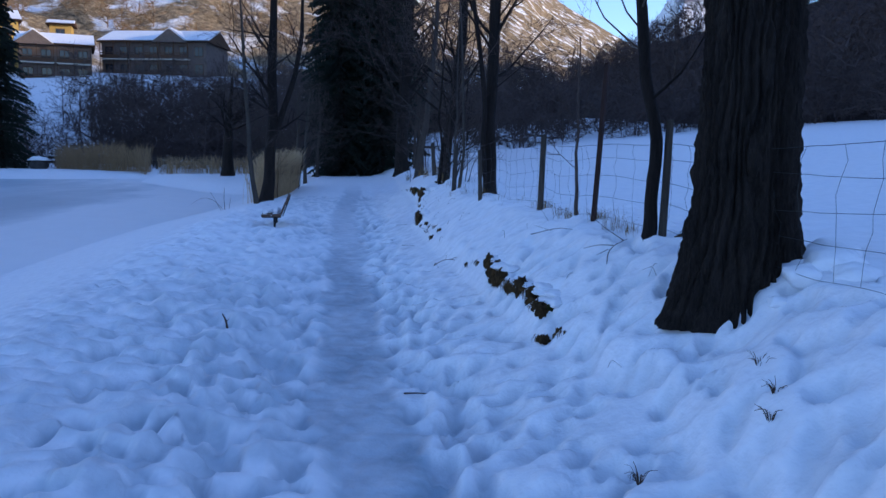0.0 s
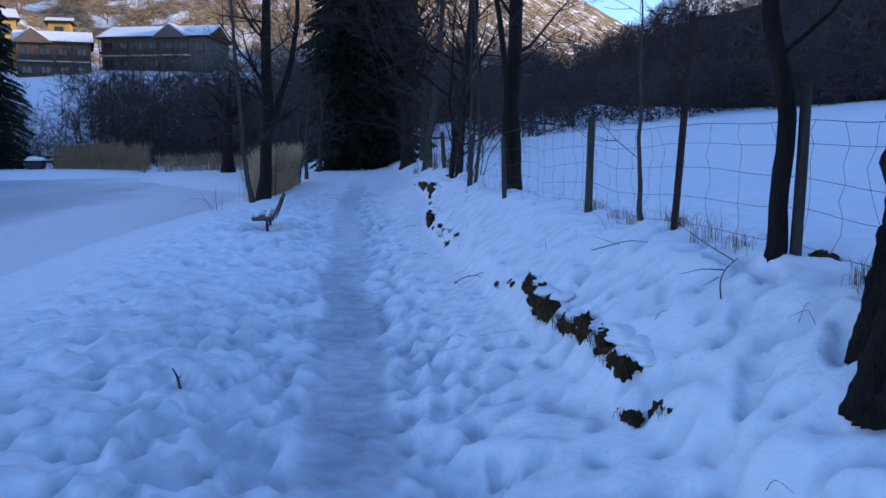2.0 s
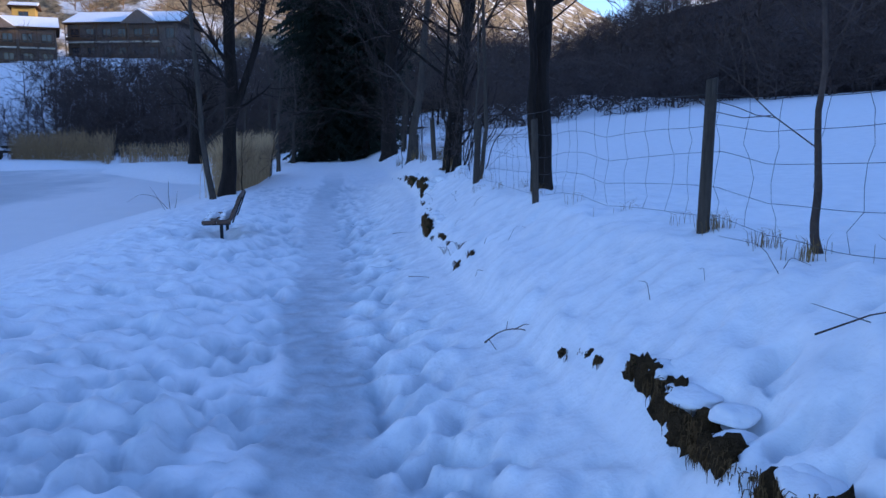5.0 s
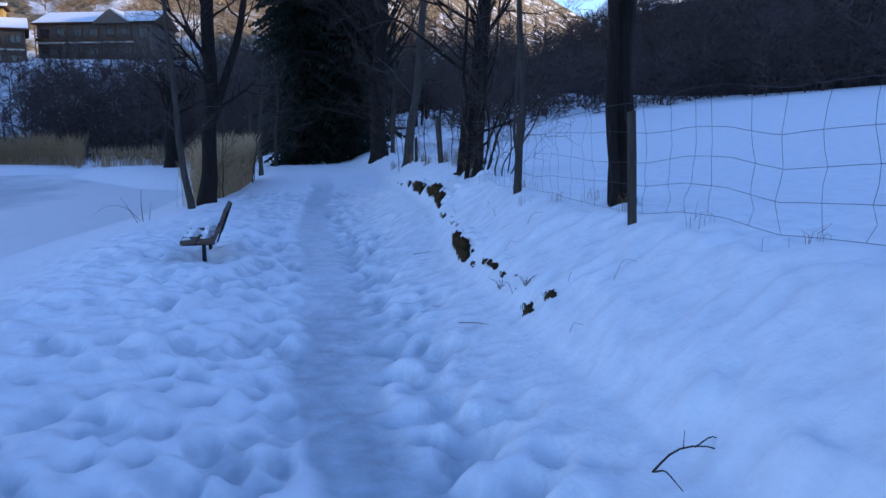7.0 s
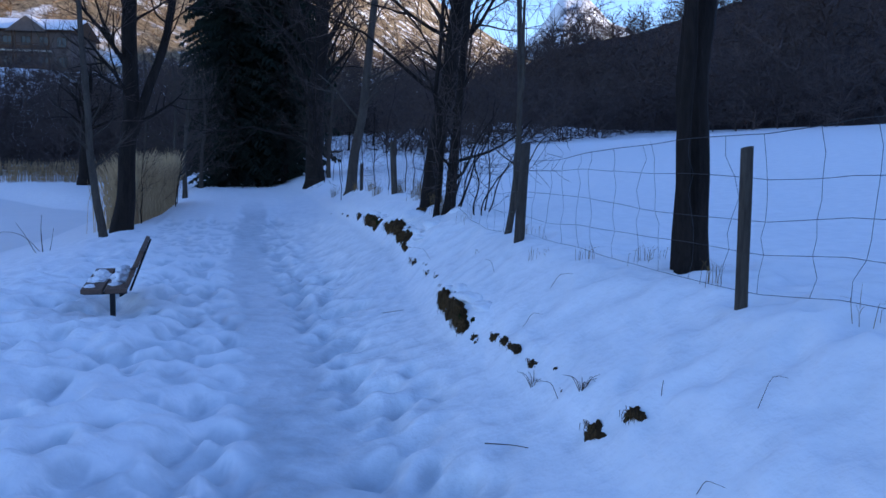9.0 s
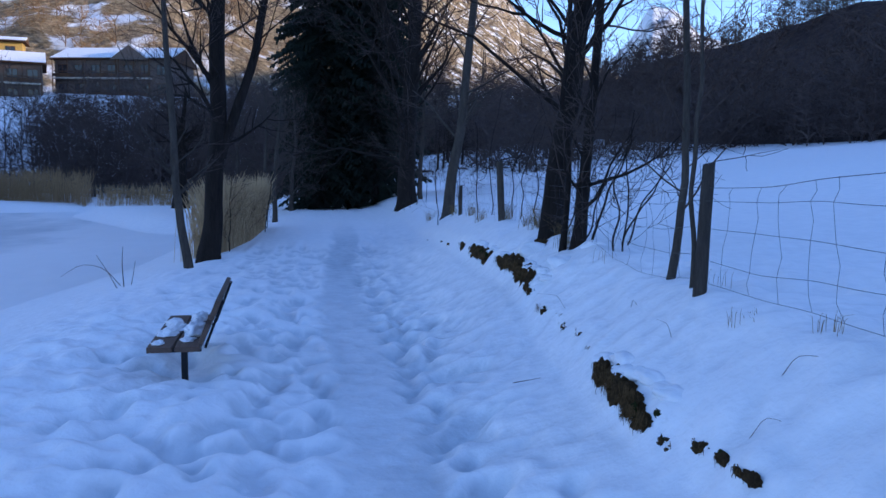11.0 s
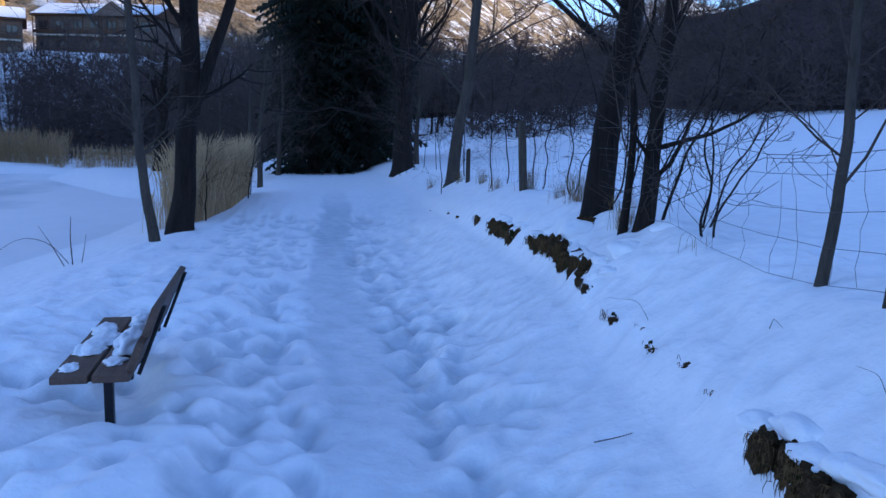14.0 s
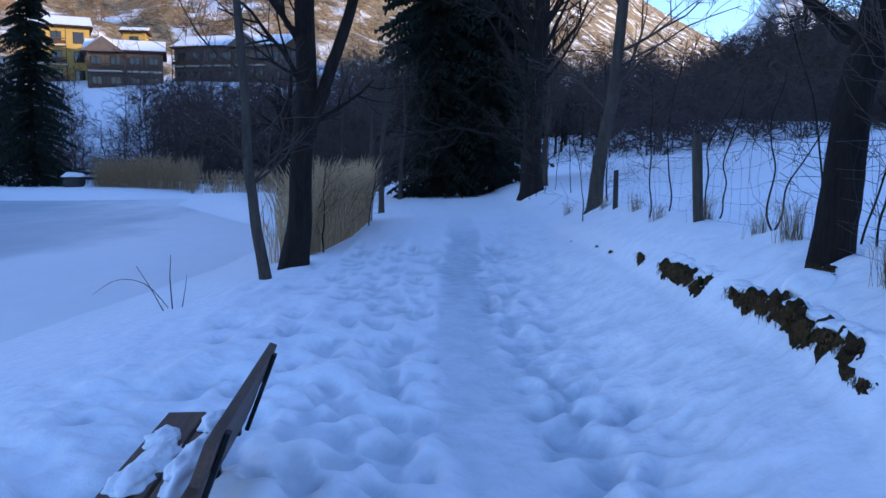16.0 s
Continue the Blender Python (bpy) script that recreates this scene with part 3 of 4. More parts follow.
def spruce(base, height, radius, seed, label, skirt=0.0):
    """A dark conifer of whorls of drooping boughs."""
    rng = np.random.RandomState(seed)
    x, y = base
    top = thing("spruce", pose(x, y, at_z(x, y) - 0.2), label, "conifer")
    trunk = Tubes()
    trunk.add([(0, 0, 0), (0, 0, height * 0.5), (0, 0, height)], [radius * 0.09, radius * 0.06, 0.02], 9)
    part("trunk", trunk.mesh("trunk", BARK), top)
    V, F, n = [], [], 0
    for w in range(int(height * 2.6)):
        z = skirt + 0.25 + w / 2.6
        rr = radius * min(1.0, 0.25 + 1.15 * (1 - z / height)) * rng.uniform(0.85, 1.1)
        for b in range(9):
            a = rng.uniform(0, 2 * math.pi)
            L = rr * rng.uniform(0.75, 1.1)
            d = np.array([math.cos(a), math.sin(a), 0])
            s = np.array([-math.sin(a), math.cos(a), 0])
            for k in range(11):
                t = (k + 1) / 11
                p = d * L * t + (0, 0, z + 0.12 * L * t - 0.42 * L * t * t)
                for side in (-1, 1):
                    ln = 0.5 * (1.1 - 0.55 * t) * rng.uniform(0.7, 1.3)
                    e = p + side * s * ln * 0.8 + d * ln * 0.35 - (0, 0, ln * rng.uniform(0.35, 0.9))
                    wd = d * 0.09 * rng.uniform(0.7, 1.3)
                    V += [p - wd, p + wd, e + wd * 0.4, e - wd * 0.4 - (0, 0, 0.05)]
                    F.append((n, n + 1, n + 2, n + 3))
                    n += 4
    part("foliage", quick_mesh("foliage", np.array(V), np.array(F), NEEDLE, False), top, "dark green drooping needle boughs")["kind"] = "stuff"
    return top


spruce((1.25, 47.2), 23, 2.15, 1, "tall dark spruce overhanging the end of the path")
spruce((3.6, 47.6), 22, 2.1, 2, "tall dark spruce beside the end of the path")
spruce((2.1, 52.5), 24, 2.8, 3, "tall dark spruce closing the view down the path")
spruce((4.6, 54.0), 20, 2.4, 4, "dark spruce behind the path's end")
spruce((-27.3, 75.0), 17, 2.6, 5, "dark spruce on the far shore of the pond")
spruce((-32.0, 77.0), 15, 3.0, 6, "dark spruce on the far shore beside the houses")

# trees on the right, along the fence
def old_tree():
    """The massive furrowed trunk: two grown-together stems on spreading roots."""
    x, y = 2.66, 4.78
    top = thing("tree", pose(x, y, at_z(x, y) - 0.35), "massive old tree with furrowed dark bark, snow at its foot", "tree")
    rows, cols = 230, 300
    h = np.linspace(0, 7.0, rows)[:, None]
    a = np.linspace(0, 2 * math.pi, cols, endpoint=False)[None, :]
    r = np.interp(h, [0, 0.35, 0.7, 1.2, 2.2, 4, 7], [0.43, 0.37, 0.325, 0.30, 0.29, 0.28, 0.22]) + 0 * a
    r = r * (1 + 0.07 * np.cos(2 * (a - 0.5)))
    roots = np.exp(-h / 0.36)
    r = r + roots * (0.15 * np.exp(-((np.angle(np.exp(1j * (a - 3.5))) / 0.42) ** 2)) + 0.10 * np.exp(-((np.angle(np.exp(1j * (a - 4.75))) / 0.35) ** 2)) + 0.1 * np.exp(-((np.angle(np.exp(1j * (a - 0.4))) / 0.4) ** 2)))
    groove = np.exp(-((np.angle(np.exp(1j * (a - 5.05 - 0.05 * h))) / 0.13) ** 2))
    r = r - 0.10 * groove
    u = a / (2 * math.pi) * 38
    wob = 2.4 * vnoise(u * 0.4, h * 0.9, 3) + 1.3 * vnoise(u * 0.8, h * 3.2, 5)
    ridge = np.abs(np.modf((u + wob + 40) * 1.0)[0] - 0.5) * 2
    plates = vnoise(u * 1.0 + wob, h * 5.5, 4) + 0.5 * vnoise(u * 3, h * 16, 8)
    crack = np.clip(np.abs(vnoise(u * 0.9 + 0.5 * wob, h * 7, 14)) * 9, 0, 1)
    r = r + 0.045 * (ridge**0.6 - 0.6) + 0.05 * plates + 0.012 * (crack - 1) + 0.02 * vnoise(u * 4, h * 30, 19)
    cx, cy = 0.02 * h + 0.02 * np.sin(h), 0.03 * h
    V = np.stack([r * np.cos(a) + cx, r * np.sin(a) + cy, h + 0 * a], -1).reshape(-1, 3)
    i, j = np.arange(rows - 1)[:, None] * cols, np.arange(cols)[None, :]
    jn = (j + 1) % cols
    F = np.stack([i + j, i + jn, i + cols + jn, i + cols + j], -1).reshape(-1, 4)
    part("trunk", quick_mesh("trunk", V, F, BARK_BIG), top, "furrowed double trunk with spreading roots")
    rng = np.random.RandomState(31)
    limbs, twigs = Tubes(), Tubes()
    for k in range(12):
        b = rng.uniform(0, 6.28)
        grow(limbs, twigs, rng, (0.3 + 0.15 * math.cos(b), 0.2 + 0.15 * math.sin(b), rng.uniform(4.4, 6.9)), (math.cos(b), math.sin(b), rng.uniform(0.4, 1.0)), rng.uniform(2.0, 3.4), rng.uniform(0.06, 0.12), 3)
    part("crown", limbs.mesh("crown", BARK), top, "spreading bare limbs")["kind"] = "stuff"
    part("brushwood", twigs.mesh("brushwood", TWIG), top, "fine bare twigs")["kind"] = "stuff"


old_tree()
tree("tree", (2.57, 6.0), [(0, 0, 0), (0.0, 0.0, 0.5), (0.03, 0, 1.0), (-0.1, 0, 1.5), (-0.2, 0.02, 2.3), (-0.3, 0.1, 4.5)], [0.055, 0.05, 0.048, 0.045, 0.04, 0.02],
     "slender crooked tree growing beside a fence post", 32, branches=10, low=0.5, reach=1.4, bark=BARK, depth=2)
tree("sapling", (2.73, 8.3), [(0, 0, 0), (0.0, 0, 0.5), (-0.02, 0, 1.0), (0.03, 0.05, 2.0)], [0.022, 0.018, 0.014, 0.006],
     "thin bare sapling against the wire fence", 33, branches=7, low=0.35, reach=0.8, bark=TWIG, depth=1, sink=0.1)
tree("tree", (2.77, 13.05), [(0, 0, 0), (0.0, 0, 1), (0.02, 0, 2), (0.06, 0, 3.4), (0.0, 0.1, 8)], [0.105, 0.098, 0.095, 0.09, 0.04],
     "straight dark tree with rough bark by the fence", 34, branches=15, low=0.42, reach=2.2,
     extra=[([(-0.1, -0.1, 0.2), (-0.12, -0.1, 1.2), (-0.16, -0.1, 2.0), (-0.34, -0.1, 3.2), (-0.6, 0, 6)], [0.045, 0.042, 0.04, 0.035, 0.015])])
tree("sapling", (2.6, 15.45), [(0, 0, 0), (-0.01, 0, 0.8), (0.02, 0, 1.6), (0.04, 0, 3.6)], [0.018, 0.016, 0.014, 0.006],
     "thin pale sapling rising beside a dark post", 45, branches=7, low=0.45, reach=0.9, bark=BARK_PALE, depth=1, sink=0.1)
tree("sapling", (2.8, 16.15), [(0, 0, 0), (0.04, 0, 0.6), (0.09, 0, 1.1), (0.05, 0, 2.1), (-0.05, 0.1, 5)], [0.034, 0.031, 0.028, 0.025, 0.01],
     "pale slender leaning young tree at the fence", 35, branches=12, low=0.3, reach=1.3, bark=BARK_PALE, depth=2)
tree("tree", (3.0, 19.85), [(0, 0, 0), (0.12, 0, 1.0), (0.28, 0, 2.0), (0.5, 0.1, 3.6), (0.6, 0.3, 8)], [0.135, 0.125, 0.115, 0.105, 0.05],
     "leaning dark tree with spreading bare branches", 36, branches=24, low=0.34, reach=2.5, kids=(4, 5))
tree("tree", (2.85, 18.5), [(0, 0, 0), (0.06, 0, 0.8), (0.14, 0, 1.6), (0.25, 0, 3.0), (0.5, 0, 5.5)], [0.075, 0.062, 0.052, 0.042, 0.02],
     "clump of thin dark stems with snow at the root", 37, branches=14, low=0.2, reach=1.1, depth=2,
     extra=[([(-0.1, 0.1, 0.1), (-0.06, 0.1, 0.9), (-0.1, 0.1, 2.0), (0.1, 0.2, 4.5)], [0.035, 0.03, 0.026, 0.012]),
            ([(0.12, 0, 0.1), (0.32, -0.05, 0.7), (0.5, -0.1, 1.2), (0.62, -0.1, 1.7)], [0.016, 0.012, 0.008, 0.004])])
tree("tree", (3.44, 29.1), [(0, 0, 0), (0.2, 0, 1.6), (0.45, 0, 3.2), (0.7, 0, 6), (0.8, 0, 9)], [0.13, 0.115, 0.10, 0.08, 0.03],
     "pale leaning tree behind the fence", 38, branches=20, low=0.35, reach=2.4, bark=BARK_PALE, depth=2)
tree("tree", (3.85, 39.1), [(0, 0, 0), (0.08, 0, 2), (0.2, 0, 4.5), (0.4, 0.1, 7), (0.6, 0.2, 14)], [0.33, 0.28, 0.26, 0.22, 0.08],
     "big dark bare tree standing before the spruces", 39, branches=32, low=0.22, reach=4.2, flare=1.35,
     extra=[([(0.3, 0, 4.6), (-0.5, 0, 6.2), (-1.1, 0, 8.5), (-1.4, 0, 12)], [0.15, 0.14, 0.11, 0.04])])
for n, (sx, sy, sh) in enumerate([(3.15, 19.1, 1.7), (3.3, 18.3, 1.5), (2.95, 17.7, 1.2), (3.5, 20.4, 2.0), (3.35, 21.6, 1.6)]):
    tree("shrub", (sx, sy), [(0, 0, 0), (0.08, 0.02, sh * 0.4), (0.02, 0.05, sh * 0.7), (0.2, 0.05, sh)], [0.011, 0.008, 0.006, 0.003],
         "bare tangled shrub in front of the wire fence", 60 + n, branches=8, low=0.1, reach=0.75, depth=2, kids=(2, 3), sink=0.1, category="shrub", flare=1.0, lean_out=0.9,
         extra=[([(0.03, 0, 0), (0.2, 0, sh * 0.35), (0.45, 0, sh * 0.6), (0.6, 0, sh * 0.85)], [0.01, 0.008, 0.006, 0.003])])
# trees on the left bank
tree("tree", (-1.78, 27.1), [(0, 0, 0), (0.1, 0, 1.2), (0.22, 0, 2.8), (0.28, 0, 4.6), (0.35, 0.1, 9)], [0.2, 0.175, 0.165, 0.15, 0.06],
     "dark forked tree on the bank above the pond", 40, branches=16, low=0.42, reach=2.6,
     extra=[([(0.25, 0, 2.3), (0.6, 0, 3.3), (0.95, 0.1, 4.3), (1.2, 0.1, 5.6), (1.3, 0.1, 8)], [0.1, 0.1, 0.09, 0.07, 0.03])])
tree("tree", (-1.95, 25.65), [(0, 0, 0), (-0.12, 0, 1.0), (-0.25, 0, 2.0), (-0.3, 0, 3.6), (-0.45, 0, 7)], [0.085, 0.078, 0.07, 0.06, 0.025],
     "thin pale tree leaning over the pond", 41, branches=11, low=0.35, reach=2.0, bark=BARK_PALE, depth=2)
tree("tree", (-0.75, 38.5), [(0, 0, 0), (0.02, 0, 1.6), (0.15, 0, 3.0), (0.3, 0, 4.5)], [0.09, 0.08, 0.06, 0.03],
     "pale spreading young tree on the bank", 42, branches=22, low=0.4, reach=2.0, bark=BARK_PALE, depth=2, twig=BARK_PALE)
tree("tree", (-6.4, 57.5), [(0, 0, 0), (0.02, 0, 1.6), (0.1, 0, 3.2), (0.2, 0, 4.6), (0.5, 0, 7)], [0.38, 0.32, 0.29, 0.2, 0.05],
     "thick old tree with a low spreading crown on the snowy shore", 43, branches=24, low=0.48, reach=3.8, depth=3, lean_out=1.0)

for n, (bx, by, bh) in enumerate([(-1.3, 42.5, 5.5), (-2.6, 46.5, 6.5), (4.9, 42.5, 6.0), (5.6, 47.0, 7.0), (-0.2, 45.2, 5.0)]):
    tree("tree", (bx, by), [(0, 0, 0), (0.05, 0, bh * 0.3), (0.2, 0, bh * 0.6), (0.1, 0.1, bh)], [0.09, 0.075, 0.055, 0.02],
         "slender bare tree with tangled twigs before the spruces", 120 + n, branches=22, low=0.15, reach=2.6, depth=2, kids=(5, 7), bark=BARK_PALE, lean_out=0.9)
orch = np.random.RandomState(12)
for n in range(16):
    ox, oy, oh = 5 + 0.8 * n + orch.uniform(-0.8, 0.8), 84 + orch.uniform(-6, 9), orch.uniform(0.85, 1.25)
    tree("orchard_tree", (ox, oy), [(0, 0, 0), (0.05, 0, 0.9 * oh), (0.12, 0.05, 1.9 * oh), (0.2, 0.1, 3.6 * oh)], [0.11, 0.1, 0.09, 0.04],
         "low dark bare fruit tree on the snowy slope", 90 + n, branches=22, low=0.4, reach=2.6, depth=2, kids=(4, 6), lean_out=1.0, twig=BARK)


# ---- reeds ----
def reeds(name, spot_fn, count, height, seed, label, material, wide=1.0):
    rng = np.random.RandomState(seed)
    t = Tubes()
    for i in range(count):
        x, y, z = spot_fn(rng)
        h = height * rng.uniform(0.35, 1.2) * (1 + 0.35 * float(vnoise(x * 0.9, y * 0.9, 30)))
        b = rng.normal(0, 0.09, 2) * h
        w = rng.uniform(0.0035, 0.007) * wide
        t.add([(x, y, z - 0.05), (x + b[0] * 0.35, y + b[1] * 0.35, z + h * 0.55), (x + b[0], y + b[1], z + h * 0.82), (x + b[0] * 1.6, y + b[1] * 1.4, z + h)], [w, w * 0.9, w * 1.9, w * 0.4], 3)
    return tagged(new(name, t.mesh(name, material)), label, "reeds", kind="stuff")


def near_reeds(rng):
    y = rng.uniform(28.6, 36)
    x = bank_x(y) - 0.1 - abs(rng.normal(0, 0.28))
    return x, y, max(at_z(x, y), POND)


def far_reeds(rng):
    x = rng.uniform(-22.6, -13.8)
    y = 73.0 - (x + 22.5) * 0.65 + rng.uniform(0, 2.4)
    return x, y, max(at_z(x, y), POND)


def shore_reeds(rng):
    x = rng.uniform(-12, -1.5)
    y = rng.uniform(61, 66)
    return x, y, at_z(x, y)


reeds("reeds", near_reeds, 5200, 1.35, 3, "tall dry straw-coloured reeds at the pond's edge", REED)
reeds("reeds", far_reeds, 1500, 1.95, 4, "dry straw-coloured reed bed on the far shore", REED_BROWN, 1.6)
reeds("reeds", shore_reeds, 1300, 1.15, 5, "dry brown reeds behind the snowy shore", REED_BROWN, 1.5)


# ---- bench ----
def bench():
    top = thing("bench", pose(-1.235, 17.0, 0.12, 0, 0, 1.2), "weathered brown plank bench on iron legs, half buried in snow", "bench")
    seat_z, L = 0.23, 1.53
    for x in (0.1, 0.315):
        part("seat_plank", bm_mesh("seat_plank", box_bm(0.195, L, 0.045, 0.007, (x, L / 2, seat_z - 0.0225)), PLANK), top)
    lean = Matrix.Rotation(radians(21), 4, "Y")
    for h, off in ((0.095, 0.0), (0.285, 0.012)):
        part("back_plank", bm_mesh("back_plank", box_bm(0.042, L, 0.17, 0.007), PLANK), top, m=Matrix.Translation((0.41 + 0.384 * h + off, L / 2, seat_z + h)) @ lean)
    for y in (0.17, L - 0.17):
        part("leg", bm_mesh("leg", box_bm(0.05, 0.055, 0.62, 0.006, (0.275, y, -0.115)), BLACK_IRON), top, "black iron leg")
        part("seat_bracket", bm_mesh("seat_bracket", box_bm(0.4, 0.05, 0.03, 0.004, (0.21, y, seat_z - 0.0605)), BLACK_IRON), top)
        part("back_bracket", bm_mesh("back_bracket", box_bm(0.022, 0.05, 0.42, 0.004), BLACK_IRON), top, m=Matrix.Translation((0.458 + 0.384 * 0.15, y, seat_z + 0.15)) @ lean)
    for n, (cx, cy, sx, sy, sz) in enumerate(((0.10, 0.60, 0.085, 0.17, 0.03), (0.31, 0.72, 0.09, 0.36, 0.06), (0.09, 1.1, 0.08, 0.14, 0.03), (0.3, 1.3, 0.08, 0.16, 0.04), (0.07, 0.17, 0.05, 0.09, 0.015), (0.14, 0.85, 0.08, 0.2, 0.035), (0.29, 0.28, 0.06, 0.1, 0.014))):
        bm = bmesh.new()
        bmesh.ops.create_icosphere(bm, subdivisions=4, radius=1)
        for v in bm.verts:
            k = 1 + 0.38 * noise.noise(v.co * 2.0 + Vector((cx * 30, cy * 30, 0))) + 0.12 * noise.noise(v.co * 7 + Vector((n, 0, 0)))
            v.co = Vector((v.co.x * sx * k + cx, v.co.y * sy * k + cy, seat_z + 0.002 + max(-0.05, v.co.z) * sz * 1.35 * k))
        ob = new("snow_patch", bm_mesh("snow_patch", bm, SNOW, True))
        ob.matrix_basis = top.matrix_basis
        tagged(ob, "patch of old snow lying on the bench seat", "snow", group="snow on the bench")
    return top


bench()


# ---- fence ----
POSTS = [  # x, y, height, thickness, lean x, lean y, kind
    (2.66, 1.2, 0.95, 0.045, 0.02, 0.0, "grey"),
    (2.665, 5.98, 0.92, 0.034, 0.04, 0.02, "grey"),
    (2.54, 7.28, 1.46, 0.028, 0.025, -0.10, "iron"),
    (2.523, 9.06, 0.87, 0.037, 0.03, 0.0, "grey"),
    (2.423, 12.06, 0.76, 0.034, -0.03, 0.0, "grey"),
    (2.51, 15.22, 0.85, 0.046, 0.07, 0.03, "dark"),
    (3.265, 23.08, 0.93, 0.06, -0.06, 0.0, "grey"),
    (3.47, 27.45, 0.62, 0.045, 0.0, 0.0, "dark"),
]
POST_MAT = {"grey": WOOD_GREY, "dark": WOOD_DARK, "iron": RUST}


def fence_post(parent, x, y, h, r, lx, ly, sort, seed):
    rng = np.random.RandomState(seed)
    z = at_z(x, y)
    bm = bmesh.new()
    n = 4 if sort == "iron" else 10
    bmesh.ops.create_cone(bm, cap_ends=True, segments=n, radius1=r, radius2=r * 0.88, depth=1)
    edges = [e for e in bm.edges if abs(e.verts[0].co.z - e.verts[1].co.z) > 0.5]
    bmesh.ops.subdivide_edges(bm, edges=edges, cuts=6)
    for v in bm.verts:
        k = 1 + (0.10 * noise.noise((v.co.x * 30, v.co.y * 30, v.co.z * 3 + seed)) if n > 4 else 0)
        v.co.x, v.co.y, t = v.co.x * k, v.co.y * k, v.co.z + 0.5
        v.co.z = -0.3 + t * (h + 0.3) + (0.25 * v.co.x if t > 0.99 else 0)
        v.co.x += lx * t * h / 0.9
        v.co.y += ly * t * h / 0.9
    part("post", bm_mesh("post", bm, POST_MAT[sort], n > 4), parent, {"grey": "weathered grey wooden post", "dark": "dark thick wooden post", "iron": "tall rusty iron stake"}[sort], pose(x, y, z))


def fence():
    top = thing("wire_fence", pose(0, 0, 0), "sagging wire mesh fence on weathered posts along the field", "fence")
    for i, p in enumerate(POSTS):
        fence_post(top, *p, i)
    px, py = [p[0] for p in POSTS], [p[1] for p in POSTS]
    ys = np.arange(0.0, 27.4, 0.1)
    line_x = np.interp(ys, py, px) + 0.05
    base = np.interp(ys, ys[::5], [at_z(a, b) for a, b in zip(line_x[::5], ys[::5])])
    hs = [0.06, 0.24, 0.42, 0.60, 0.76]

    def strand(k):
        sag = 0.06 * vnoise(ys * 0.5, ys * 0 + 3.3 * k, 2) + 0.03 * vnoise(ys * 2.1, ys * 0 + k, 5)
        return np.stack([line_x + 0.05 * vnoise(ys * 0.9, ys * 0 + 7 * k, 6) + 0.03 * vnoise(ys * 2.7, ys * 0 + k, 9), ys, base + hs[k] + sag + (0.05 * np.sin(ys * 0.7) if k == 4 else 0)], -1)

    rows = [strand(k) for k in range(5)]
    for k in range(5):
        t = Tubes()
        t.add(rows[k], np.full(len(ys), 0.0017 if k < 4 else 0.0022), 3)
        part("wire", t.mesh("wire", WIRE), top, "rusted horizontal fence wire")
    rng = np.random.RandomState(4)
    for i in range(6, len(ys) - 3, 3):
        t = Tubes()
        d = np.cumsum(rng.normal(0, 0.03, 5))
        pts = []
        for k in range(5):
            p = rows[k][i] + (0, d[k], 0)
            if k:
                pts.append((pts[-1] + p) / 2 + (rng.normal(0, 0.012), rng.normal(0, 0.018), 0))
            pts.append(p)
        t.add(pts, np.full(9, 0.0014), 3)
        part("wire", t.mesh("stay_wire", WIRE), top)


fence()


# ---- broken turf along the foot of the bank ----
def turf(x, y, sx, sy, sz, seed, label, hang=60, dz=0.0):
    """A ragged piece of broken turf: lumps of soil and moss, with matted dry grass draped down its face."""
    rng = np.random.RandomState(seed)
    z = at_z(x + 0.04, y) + dz
    top = thing("turf_clump", pose(x, y, z), label, "moss", group="broken turf edge")

    def lumps(name, count, size, material, tag, up):
        bm = bmesh.new()
        for k in range(count):
            c = Vector((rng.normal(0, 0.3) * sx, rng.uniform(-1, 1) * sy, rng.uniform(-0.6, 0.5) * sz + up * sz))
            r = Vector((sx, min(sy, 0.085), sz)) * size * rng.uniform(0.55, 1.1)
            made = bmesh.ops.create_icosphere(bm, subdivisions=3, radius=1)
            for v in made["verts"]:
                p = v.co.copy()
                q = p + Vector((seed * 1.7, k * 2.3, 0))
                f = 1 + 0.5 * noise.noise(q * 1.7) + 0.38 * noise.noise(Vector((q.x * 4, q.y * 6, q.z * 2))) + 0.22 * noise.noise(q * 8)
                v.co = c + Vector((p.x * r.x, p.y * r.y, p.z * r.z)) * f
        part(name, bm_mesh(name, bm, material, True), top, tag)["kind"] = "stuff"

    lumps("soil", 3 + int(sy * 38), 0.75, MOSS, "dark broken soil", 0.0)
    if sx > 0.03:
        lumps("moss", 1 + int(sy * 14), 0.36, MOSS_GREEN, "dark green moss", 0.3)
    t = Tubes()
    tussocks = rng.uniform(-1, 1, 3 + int(sy * 25))
    for i in range(int(hang * 2.4)):
        a = rng.choice(tussocks) * sy + rng.normal(0, 0.022)
        p = np.array([-sx * rng.uniform(0.3, 1.0), a, sz * rng.uniform(-0.05, 0.95)])
        ln = (0.018 + 0.045 * rng.rand() ** 2) * (0.6 + 4 * sz)
        o = np.array([-rng.uniform(0.1, 0.45), rng.normal(0, 0.6), 0])
        t.add([p, p + o * ln * 0.5 + (0, 0, 0.006 - 0.15 * ln), p + o * ln * 0.8 + (0, 0, -ln * 0.6), p + o * ln * 0.75 + (0, 0, -ln)], [0.0022, 0.002, 0.0016, 0.0008], 3)
    if t.n:
        part("grass", t.mesh("grass", DEAD_GRASS), top, "matted dry brown grass")["kind"] = "stuff"


